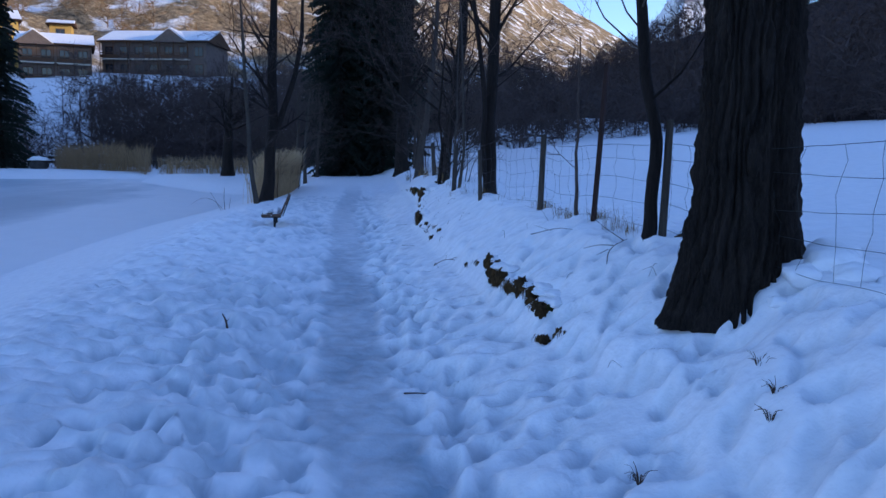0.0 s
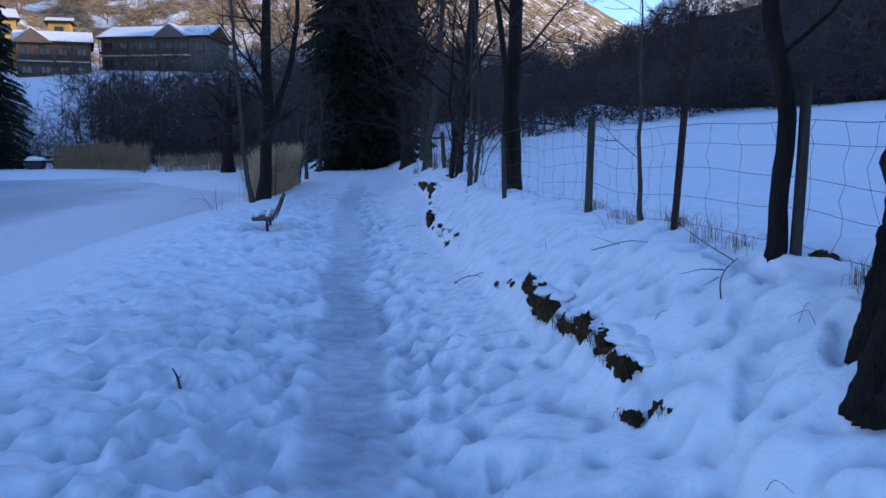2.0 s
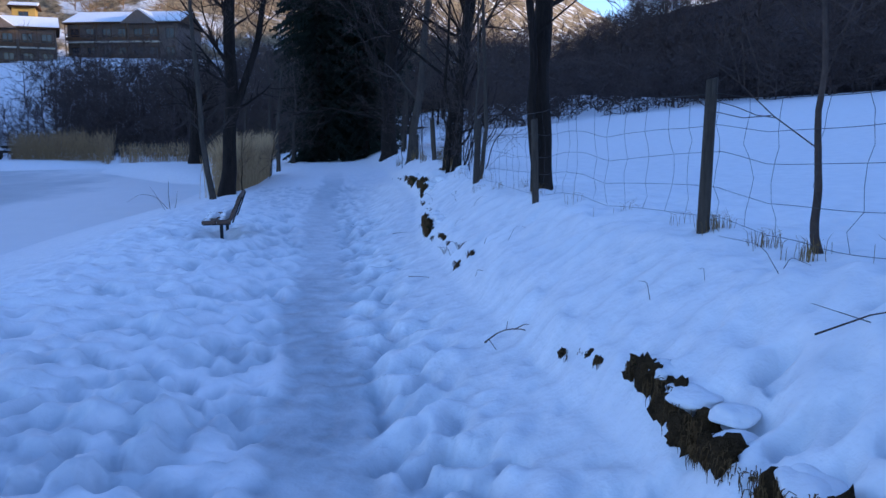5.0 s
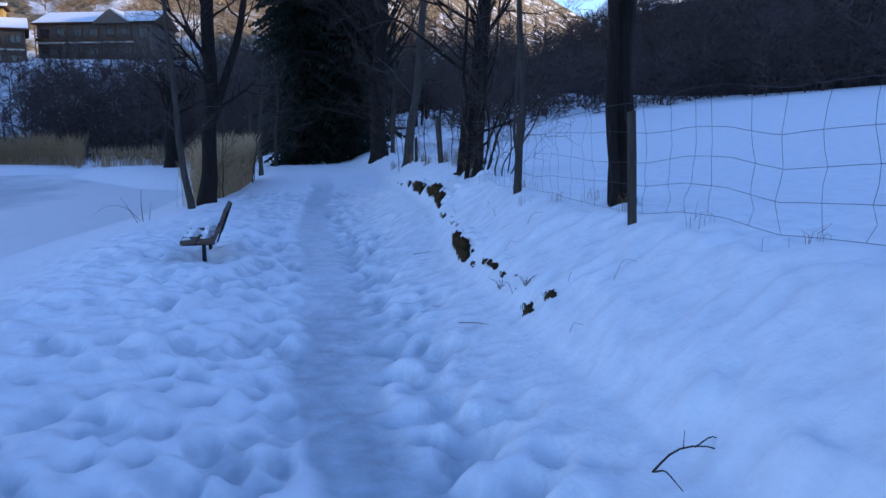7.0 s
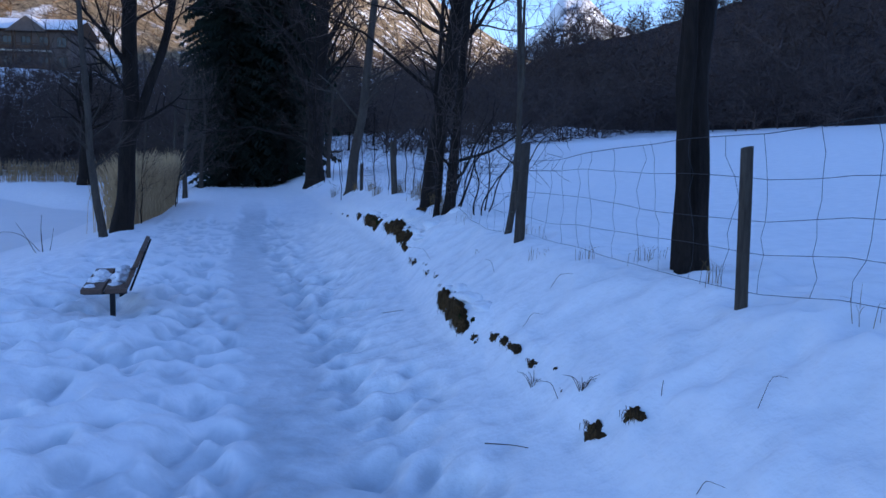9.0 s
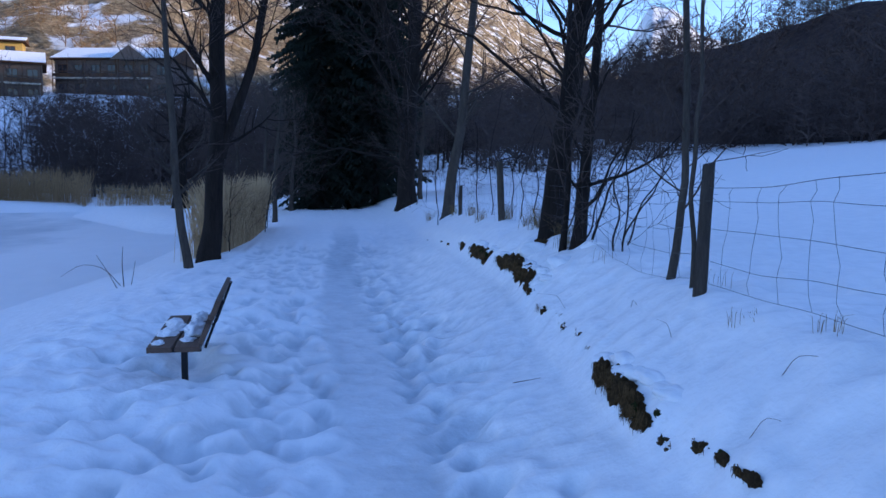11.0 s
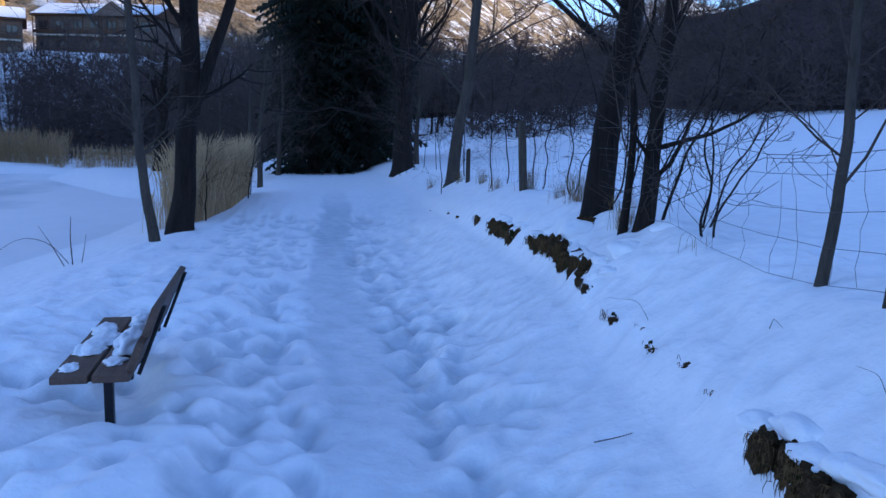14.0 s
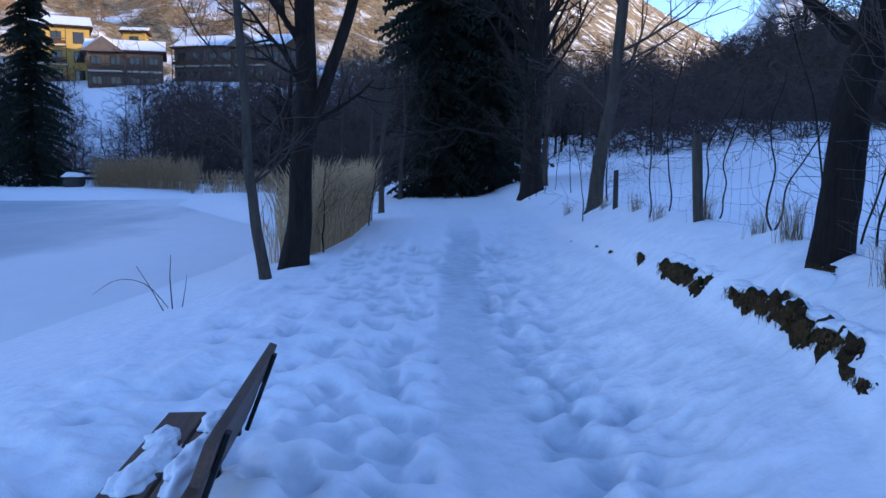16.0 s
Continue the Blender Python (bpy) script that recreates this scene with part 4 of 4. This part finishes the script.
TURF = [  # y, offset, half sizes, hang
    (3.05, -0.45, 0.03, 0.04, 0.03, 0), (3.58, -0.4, 0.035, 0.05, 0.03, 4), (4.1, 0.32, 0.05, 0.05, 0.04, 6),
    (5.45, -0.02, 0.06, 0.07, 0.07, 8), (5.62, -0.1, 0.06, 0.06, 0.07, 8), (5.9, 0.02, 0.08, 0.09, 0.09, 20), (6.12, 0.03, 0.08, 0.09, 0.10, 20), (6.37, 0.08, 0.11, 0.13, 0.13, 40), (6.62, 0.07, 0.11, 0.14, 0.13, 40),
    (6.92, 0.05, 0.09, 0.12, 0.12, 34), (7.2, 0.04, 0.11, 0.15, 0.13, 44), (7.5, 0.06, 0.11, 0.15, 0.14, 40), (7.78, 0.07, 0.10, 0.13, 0.12, 30), (8.04, 0.1, 0.08, 0.1, 0.10, 20), (8.4, 0.04, 0.05, 0.07, 0.07, 6), (8.62, 0.05, 0.05, 0.06, 0.06, 6), (8.82, 0.0, 0.045, 0.06, 0.06, 6),
    (11.9, 0.06, 0.05, 0.06, 0.08, 14), (12.12, -0.03, 0.06, 0.07, 0.08, 20), (12.6, 0.02, 0.04, 0.05, 0.04, 0), (12.85, 0.08, 0.03, 0.04, 0.04, 0), (13.1, 0.03, 0.04, 0.05, 0.05, 4), (13.4, 0.02, 0.05, 0.07, 0.06, 8), (13.6, 0.04, 0.05, 0.07, 0.06, 8), (13.85, 0.05, 0.05, 0.08, 0.07, 8), (14.12, 0.0, 0.06, 0.08, 0.08, 14),
    (14.4, -0.02, 0.10, 0.16, 0.14, 80), (14.7, 0.02, 0.12, 0.19, 0.16, 110), (15.02, 0.05, 0.11, 0.15, 0.17, 90),
    (15.5, 0.08, 0.03, 0.05, 0.05, 0), (15.85, 0.1, 0.04, 0.05, 0.05, 4), (16.2, 0.12, 0.05, 0.06, 0.06, 6), (16.7, 0.1, 0.06, 0.09, 0.07, 8), (17.0, 0.12, 0.05, 0.05, 0.06, 6), (17.35, 0.02, 0.06, 0.09, 0.12, 20),
    (18.1, 0.0, 0.08, 0.12, 0.1, 24), (18.45, 0.06, 0.13, 0.2, 0.15, 50), (18.8, 0.05, 0.15, 0.24, 0.19, 70), (19.25, 0.05, 0.15, 0.26, 0.2, 80), (19.7, 0.05, 0.14, 0.22, 0.17, 60), (20.15, 0.05, 0.1, 0.16, 0.13, 30),
    (21.0, 0.02, 0.13, 0.2, 0.17, 50), (21.4, 0.02, 0.14, 0.24, 0.18, 60), (21.9, 0.04, 0.12, 0.2, 0.15, 40), (22.9, 0.0, 0.08, 0.13, 0.13, 20), (23.6, 0.0, 0.05, 0.12, 0.06, 6), (24.4, -0.05, 0.05, 0.14, 0.05, 6), (25.4, -0.05, 0.04, 0.12, 0.05, 4), (27.4, -0.1, 0.05, 0.2, 0.05, 6),
    (5.95, 1.2, 0.10, 0.16, 0.09, 60),
    (18.6, 0.55, 0.10, 0.14, 0.12, 20), (19.6, 0.45, 0.12, 0.14, 0.12, 20),
]
for n, (ty, off, sx, sy, sz, hang) in enumerate(TURF):
    turf(float(foot_x(ty)) + off + 0.03, ty, sx * (0.78 if 5 < ty < 9 else 0.64), sy, sz * (0.8 if 5 < ty < 9 else 0.66), n + 1, "clump of brown moss and soil breaking through the snow" if sx < 0.1 else "thick mossy turf edge with hanging dry grass under snow", hang, -0.085)


# snow pillows over the turf and at tree feet
def pillow(x, y, sx, sy, sz, seed, label="rounded pillow of snow"):
    bm = bmesh.new()
    bmesh.ops.create_icosphere(bm, subdivisions=4, radius=1)
    for v in bm.verts:
        p = v.co
        k = 1 + 0.3 * noise.noise(p * 1.3 + Vector((seed * 3.1, 0, 0))) + 0.05 * noise.noise(p * 4 + Vector((0, seed, 0)))
        v.co = Vector((p.x * sx * k, p.y * sy * k, p.z * sz * k))
    ob = new("snow_pillow", bm_mesh("snow_pillow", bm, SNOW, True))
    ob.matrix_basis = pose(x, y, at_z(x, y) - 0.02)
    tagged(ob, label, "snow", group="snow pillows")


pr = np.random.RandomState(8)
for n, ty in enumerate(np.concatenate([np.arange(5.9, 8.2, 0.33), [14.3, 14.6, 14.9, 15.2], np.arange(18.1, 20.3, 0.3), np.arange(20.9, 22.2, 0.3)])):
    for k in range(2):
        pillow(float(foot_x(ty)) + pr.uniform(0.13, 0.2), ty + pr.uniform(-0.15, 0.15), pr.uniform(0.07, 0.1), pr.uniform(0.08, 0.16), pr.uniform(0.03, 0.05), 3 * n + k, "rounded pillow of snow over the turf edge")
for n, (x, y, s) in enumerate([(2.82, 4.28, 0.13), (3.02, 4.32, 0.17), (3.2, 4.6, 0.2), (3.0, 4.1, 0.14), (2.62, 4.2, 0.07), (2.62, 18.2, 0.14), (2.95, 18.2, 0.12), (2.7, 19.5, 0.2), (3.2, 19.5, 0.16)]):
    pillow(x, y, s, s, s * 0.62, 50 + n, "heap of snow at the foot of a tree")


# ---- stems, sticks and tufts ----
def stems(name, x, y, curves, material, label, category, lift=0.0):
    top = thing(name, pose(x, y, at_z(x, y) + lift), label, category)
    for pts, r in curves:
        t = Tubes()
        p = np.array(pts, float)
        s = np.linspace(0, 1, 9)
        c = np.linspace(0, 1, len(p))
        q = np.stack([np.interp(s, c, p[:, k]) for k in range(3)], -1)
        q[1:-1] = (q[:-2] + 2 * q[1:-1] + q[2:]) / 4
        t.add(q, np.linspace(r, r * 0.4, 9) * 0.75, 5)
        part("stem", t.mesh("stem", material), top)
    return top


stems("stick", -0.86, 7.36, [([(0.02, 0, -0.1), (0.0, 0, 0.03), (-0.03, 0.0, 0.09)], 0.017), ([(0.01, 0, 0.02), (0.03, 0, 0.045)], 0.006)], TWIG, "short dark stick standing in the trodden snow", "stick")
stems("stick", 0.68, 5.32, [([(-0.12, 0.03, 0.012), (-0.02, 0.0, 0.02), (0.1, -0.03, 0.012)], 0.009)], TWIG, "dark stick lying on the icy path", "stick")
stems("stick", 1.38, 12.4, [([(-0.12, 0.08, 0.02), (0, 0, 0.03), (0.14, -0.1, 0.02)], 0.005)], TWIG, "thin twig lying on the snow", "stick")
stems("stick", 1.62, 16.0, [([(-0.13, -0.02, 0.02), (0, 0, 0.03), (0.13, 0.06, 0.03)], 0.005)], TWIG, "thin twig lying on the snow", "stick")
stems("branch", 1.55, 9.5, [([(-0.2, 0.02, 0.0), (-0.08, 0.08, 0.06), (0.06, 0.06, 0.07), (0.2, -0.06, 0.01)], 0.007), ([(-0.19, 0.02, 0.0), (-0.2, -0.08, 0.05), (-0.17, -0.16, 0.0)], 0.006), ([(0.0, 0.07, 0.06), (0.09, 0.1, 0.09), (0.16, 0.04, 0.05)], 0.005), ([(0.08, 0.05, 0.05), (0.16, 0.0, 0.045), (0.24, 0.0, 0.0)], 0.008), ([(-0.05, 0.07, 0.06), (-0.03, 0.1, 0.12)], 0.003), ([(0.1, 0.04, 0.05), (0.14, 0.06, 0.11)], 0.003), ([(0.14, 0.0, 0.04), (0.22, -0.07, 0.05)], 0.006)], TWIG, "dead branch sticking out of the snowy bank", "branch")
stems("branch", 2.2, 5.95, [([(-0.04, -0.14, -0.02), (0.0, -0.04, 0.06), (0.16, 0.18, 0.1), (0.42, 0.45, 0.13)], 0.006), ([(0.1, 0.1, 0.09), (0.0, 0.16, 0.09), (-0.12, 0.18, 0.06)], 0.005), ([(0.25, 0.28, 0.11), (0.16, 0.5, 0.2), (0.1, 0.75, 0.3)], 0.005), ([(0.02, 0.0, 0.07), (-0.08, -0.02, 0.03)], 0.004)], TWIG, "crooked fallen branch on the snowy bank", "branch")
stems("branch", 2.2, 7.1, [([(-0.3, 0.0, 0.02), (0, 0.05, 0.08), (0.3, -0.05, 0.02)], 0.005), ([(-0.1, 0, 0.05), (-0.25, 0.1, 0.1)], 0.003)], TWIG, "thin dead stem arching over the snow", "branch")
stems("weed", -2.63, 23.7, [([(-0.1, 0, -0.05), (-0.12, 0, 0.35), (-0.1, 0, 0.62)], 0.012), ([(-0.2, 0, -0.05), (-0.35, 0, 0.25), (-0.5, 0, 0.5)], 0.009), ([(-0.15, 0, 0.0), (-0.4, 0.1, 0.28), (-0.75, 0.1, 0.36), (-1.05, 0.1, 0.15)], 0.008), ([(0.0, 0, -0.05), (0.05, 0, 0.2), (0.08, 0, 0.4)], 0.008)], TWIG, "bare dead stems above the frozen pond", "weeds")
for wx, wy in ((1.98, 3.2), (2.06, 3.3), (1.46, 3.4), (2.15, 3.6), (1.7, 12.9), (1.75, 12.4)):
    curves = []
    wrng = np.random.RandomState(int(wx * 100))
    for k in range(13):
        a, ln = wrng.uniform(0, 6.28), wrng.uniform(0.03, 0.1)
        c, d = math.cos(a) * ln, math.sin(a) * ln
        curves.append(([(c * 0.1, d * 0.1, -0.03), (c * 0.5, d * 0.5, ln * 0.5), (c, d, ln * wrng.uniform(0.2, 0.8))], wrng.uniform(0.002, 0.0045)))
    stems("weed", wx, wy, curves, TWIG, "withered brown plant half buried in the snow", "weeds")
sr = np.random.RandomState(77)
for n in range(18):
    y = sr.uniform(4.5, 17)
    x = float(foot_x(y)) + sr.uniform(-0.1, 0.8)
    a, ln = sr.uniform(0, 6.28), sr.uniform(0.08, 0.28)
    c, s = math.cos(a), math.sin(a)
    curves = [([(0, 0, -0.02), (c * ln * 0.3, s * ln * 0.3, ln * 0.45), (c * ln, s * ln, ln * sr.uniform(0.1, 0.7))], sr.uniform(0.0018, 0.0032)) for _ in range(1)]
    stems("weed", x, y, curves, TWIG, "thin dead plant stem poking through the snow", "weeds")


def tuft(x, y, n, h, seed):
    rng = np.random.RandomState(seed)
    t = Tubes()
    for i in range(n):
        a, o = rng.uniform(0, 6.28), rng.normal(0, 0.05, 2)
        ln = h * rng.uniform(0.4, 1.2)
        b = rng.uniform(0.15, 0.8) * ln
        t.add([(o[0], o[1], -0.04), (o[0] + math.cos(a) * b * 0.3, o[1] + math.sin(a) * b * 0.3, ln * 0.6), (o[0] + math.cos(a) * b, o[1] + math.sin(a) * b, ln * rng.uniform(0.55, 1))], [0.0018, 0.0014, 0.0006], 3)
    ob = new("grass_tuft", t.mesh("grass_tuft", GRASS))
    ob.matrix_basis = pose(x, y, at_z(x, y))
    tagged(ob, "tuft of dry yellow grass in the snow under the fence", "grass", group="grass tufts along the fence", kind="stuff")


for n, (x, y, h, k) in enumerate([(2.62, 5.3, 0.2, 60), (2.55, 6.35, 0.16, 40), (2.6, 6.9, 0.3, 30), (2.62, 7.32, 0.14, 70), (2.7, 7.7, 0.2, 26), (2.6, 8.2, 0.14, 40), (2.64, 8.6, 0.15, 40), (2.6, 9.05, 0.16, 70), (2.62, 9.5, 0.12, 26),
                                  (2.6, 10.4, 0.16, 30), (2.55, 11.4, 0.22, 24), (2.55, 12.5, 0.2, 40), (2.7, 13.4, 0.18, 50), (2.5, 13.9, 0.14, 40), (2.4, 14.5, 0.14, 40), (2.7, 15.4, 0.16, 40), (2.75, 17.4, 0.2, 30),
                                  (2.9, 18.9, 0.4, 90), (3.1, 20.6, 0.5, 110), (3.2, 21.4, 0.4, 60), (3.35, 23.2, 0.45, 110), (3.2, 24.4, 0.35, 60), (3.4, 26, 0.4, 70), (3.5, 28.3, 0.4, 60), (3.3, 30.5, 0.4, 60)]):
    tuft(x, y, int(k * (0.35 if 9.4 < y < 18 else 0.9)), h * (0.7 if y < 18 else 0.8), n)

# undergrowth saplings by the leaning trees
ur = np.random.RandomState(5)
for n in range(15):
    y = ur.uniform(19.5, 38)
    x = 3.1 + (y - 19) * 0.035 + ur.uniform(-0.3, 0.6)
    h = ur.uniform(1.2, 3.2)
    tree("sapling", (x, y), [(0, 0, 0), (ur.normal(0, 0.06), 0, h * 0.5), (ur.normal(0, 0.25), 0, h)], [0.010, 0.008, 0.004], "thin bare shrub stem along the fence", 200 + n, branches=13, low=0.25, reach=0.9, depth=1, sink=0.1, category="shrub", flare=1.0)
for n in range(9):
    y = ur.uniform(29, 44)
    x = float(bank_x(y)) + ur.uniform(-0.6, 0.1)
    tree("sapling", (x, y), [(0, 0, 0), (0.05, 0, 0.8), (ur.normal(0, 0.2), 0, 1.9)], [0.016, 0.012, 0.005], "thin bare shrub stem on the pond bank", 300 + n, branches=9, low=0.2, reach=1.0, depth=1, sink=0.1, category="shrub", flare=1.0)


# ---- far shore ----
def shore_block():
    x, y = -23.8, 73.2
    z = max(at_z(x, y), POND)
    top = thing("boulder", pose(x, y, z), "dark rounded boulder capped with snow on the shore", "stone")
    def rock(radii, lift, seed, flat):
        bm = bmesh.new()
        bmesh.ops.create_icosphere(bm, subdivisions=3, radius=1)
        for v in bm.verts:
            k = 1 + 0.25 * noise.noise(v.co * 1.4 + Vector((seed, 0, 0))) + 0.1 * noise.noise(v.co * 5)
            v.co = Vector((v.co.x * radii[0] * k, v.co.y * radii[1] * k, max(v.co.z, flat) * radii[2] * k + lift))
        return bm

    part("block", bm_mesh("block", rock((0.72, 0.65, 0.6), 0.3, 4, -0.9), STONE, True), top)
    part("snow_cap", bm_mesh("snow_cap", rock((0.85, 0.7, 0.3), 0.78, 9, -0.2), CAP, True), top, "cap of white snow")


shore_block()


def parapet(x0, y0, x1, y1):
    top = thing("parapet", pose(x0, y0, 0), "long low dark timber rail along a snowy lane", "railing")
    n = 9
    z0 = at_z(x0, y0)
    L = math.hypot(x1 - x0, y1 - y0)
    ang = math.atan2(y1 - y0, x1 - x0)
    for k, h in enumerate((0.55, 0.95)):
        part("rail", bm_mesh("rail", box_bm(L, 0.12, 0.22, 0.02), WOOD_DARK), top, m=Matrix.Translation(((x1 - x0) / 2, (y1 - y0) / 2, z0 + h)) @ Matrix.Rotation(ang, 4, "Z"))
    for i in range(n):
        t = i / (n - 1)
        part("post", bm_mesh("post", box_bm(0.16, 0.16, 1.9, 0.02), WOOD_DARK), top, m=Matrix.Translation(((x1 - x0) * t, (y1 - y0) * t, z0 + 0.15)))


parapet(-26, 76.5, -3, 74)
parapet(7, 82, 19, 83)


# ---- houses ----
def house(x, y, z, turn, w, d, storeys, wall, label, gable=0.0, sh=2.9, bays=5, cross=None):
    """A mountain house: walls, snowy roof, balconies and windows on the front (its -y side)."""
    top = thing("house", pose(x, y, z, 0, 0, turn), label, "house")
    h = storeys * sh
    part("wall", bm_mesh("wall", box_bm(w, d, h + 4, 0.05, (0, d / 2, h / 2 - 2)), wall), top)
    rise = d * 0.22

    def prism(hw, dd, base, rs, along_x, off=(0, 0)):
        bm = bmesh.new()
        ox, oy = off
        if along_x:
            pr = [(-0.8, 0), (dd + 0.8, 0), (dd / 2, rs)]
            a = [bm.verts.new((ox - hw, oy + p, base + q)) for p, q in pr]
            b = [bm.verts.new((ox + hw, oy + p, base + q)) for p, q in pr]
        else:
            pr = [(-hw, 0), (hw, 0), (0, rs)]
            a = [bm.verts.new((ox + p, oy - 1.1, base + q)) for p, q in pr]
            b = [bm.verts.new((ox + p, oy + dd, base + q)) for p, q in pr]
        bm.faces.new(a[::-1]), bm.faces.new(b)
        for i in range(3):
            j = (i + 1) % 3
            bm.faces.new((a[i], a[j], b[j], b[i]))
        bmesh.ops.recalc_face_normals(bm, faces=bm.faces)
        return bm

    roof = part("roof", bm_mesh("roof", prism(w / 2 + 0.6, d, h, rise, True), TIMBER), top, "dark timber roof")
    part("roof_snow", bm_mesh("roof_snow", prism(w / 2 + 0.5, d - 0.4, h + 0.28, rise, True, (0, 0.2)), CAP), roof, "thick white snow on the roof")
    if cross is not None:
        part("gable", bm_mesh("gable", prism(3.0, d * 0.6, h - 0.1, 2.2, False, (cross, 0)), WALL_GREY), roof, "rendered gable")
        part("gable_snow", bm_mesh("gable_snow", prism(2.9, d * 0.58, h + 0.25, 2.15, False, (cross, 0.5)), CAP), roof, "snow on the gable")
    for s in range(storeys):
        zc = s * sh
        for b in range(bays):
            cx = -w / 2 + w * (b + 0.5) / bays
            win = part("window", bm_mesh("window", box_bm(1.5, 0.12, 1.75, 0.02, (cx, -0.03, zc + 1.35)), TIMBER), top, "brown wooden window")
            for k in (-0.36, 0.36):
                part("pane", bm_mesh("pane", box_bm(0.6, 0.05, 1.5, 0, (cx + k, -0.1, zc + 1.35)), GLASS), win)
        if s and s % 1 == 0:
            for b in range(0, bays - 1, 2):
                cx = -w / 2 + w * (b + 1) / bays
                bw = w / bays * 1.85
                bal = part("balcony", bm_mesh("balcony", box_bm(bw, 1.25, 0.16, 0.02, (cx, -0.66, zc)), WALL_CREAM), top, "balcony with a timber rail")
                part("rail", bm_mesh("rail", box_bm(bw, 0.08, 0.14, 0.01, (cx, -1.22, zc + 1.0)), TIMBER), bal)
                part("rail_board", bm_mesh("rail_board", box_bm(bw, 0.05, 0.5, 0.01, (cx, -1.22, zc + 0.5)), TIMBER), bal)
                for k in (-0.5, 0, 0.5):
                    part("rail_post", bm_mesh("rail_post", box_bm(0.1, 0.1, sh, 0, (cx + k * (bw - 0.1), -1.22, zc + sh / 2)), TIMBER), bal)
    return top


house(-27.6, 143.5, 10.8, -12, 18.0, 11, 3, WALL_GREY, "large grey mountain house with snowy roof and timber balconies", bays=7, cross=3.0)
house(-41.6, 138.0, 9.2, 16, 10.6, 10, 3, WALL_GREY, "grey-brown balconied house with a snowy roof", bays=4, cross=-3.0)
house(-53.6, 143.0, 10.8, 24, 9.5, 10, 4, WALL_OCHRE, "tall ochre house with balconies and a snowy roof", bays=3)
house(-46.0, 156.0, 17.8, 10, 3.6, 4, 2, WALL_OCHRE, "small ochre tower behind the houses", bays=1)


# bare trees in front of the houses
hr = np.random.RandomState(66)
spots = []
for i in range(55):
    x = hr.uniform(-58, -8)
    y = hr.uniform(112, 126)
    if -20.5 < math.degrees(math.atan2(x, y)) < -15:
        continue
    spots.append((x, y, at_z(x, y) - 0.3, hr.uniform(0.45, 0.85), hr.uniform(0, 6)))
scatter("garden_trees", TEMPS, spots, TWIG_FAR, "bare garden trees in front of the houses", "trees")
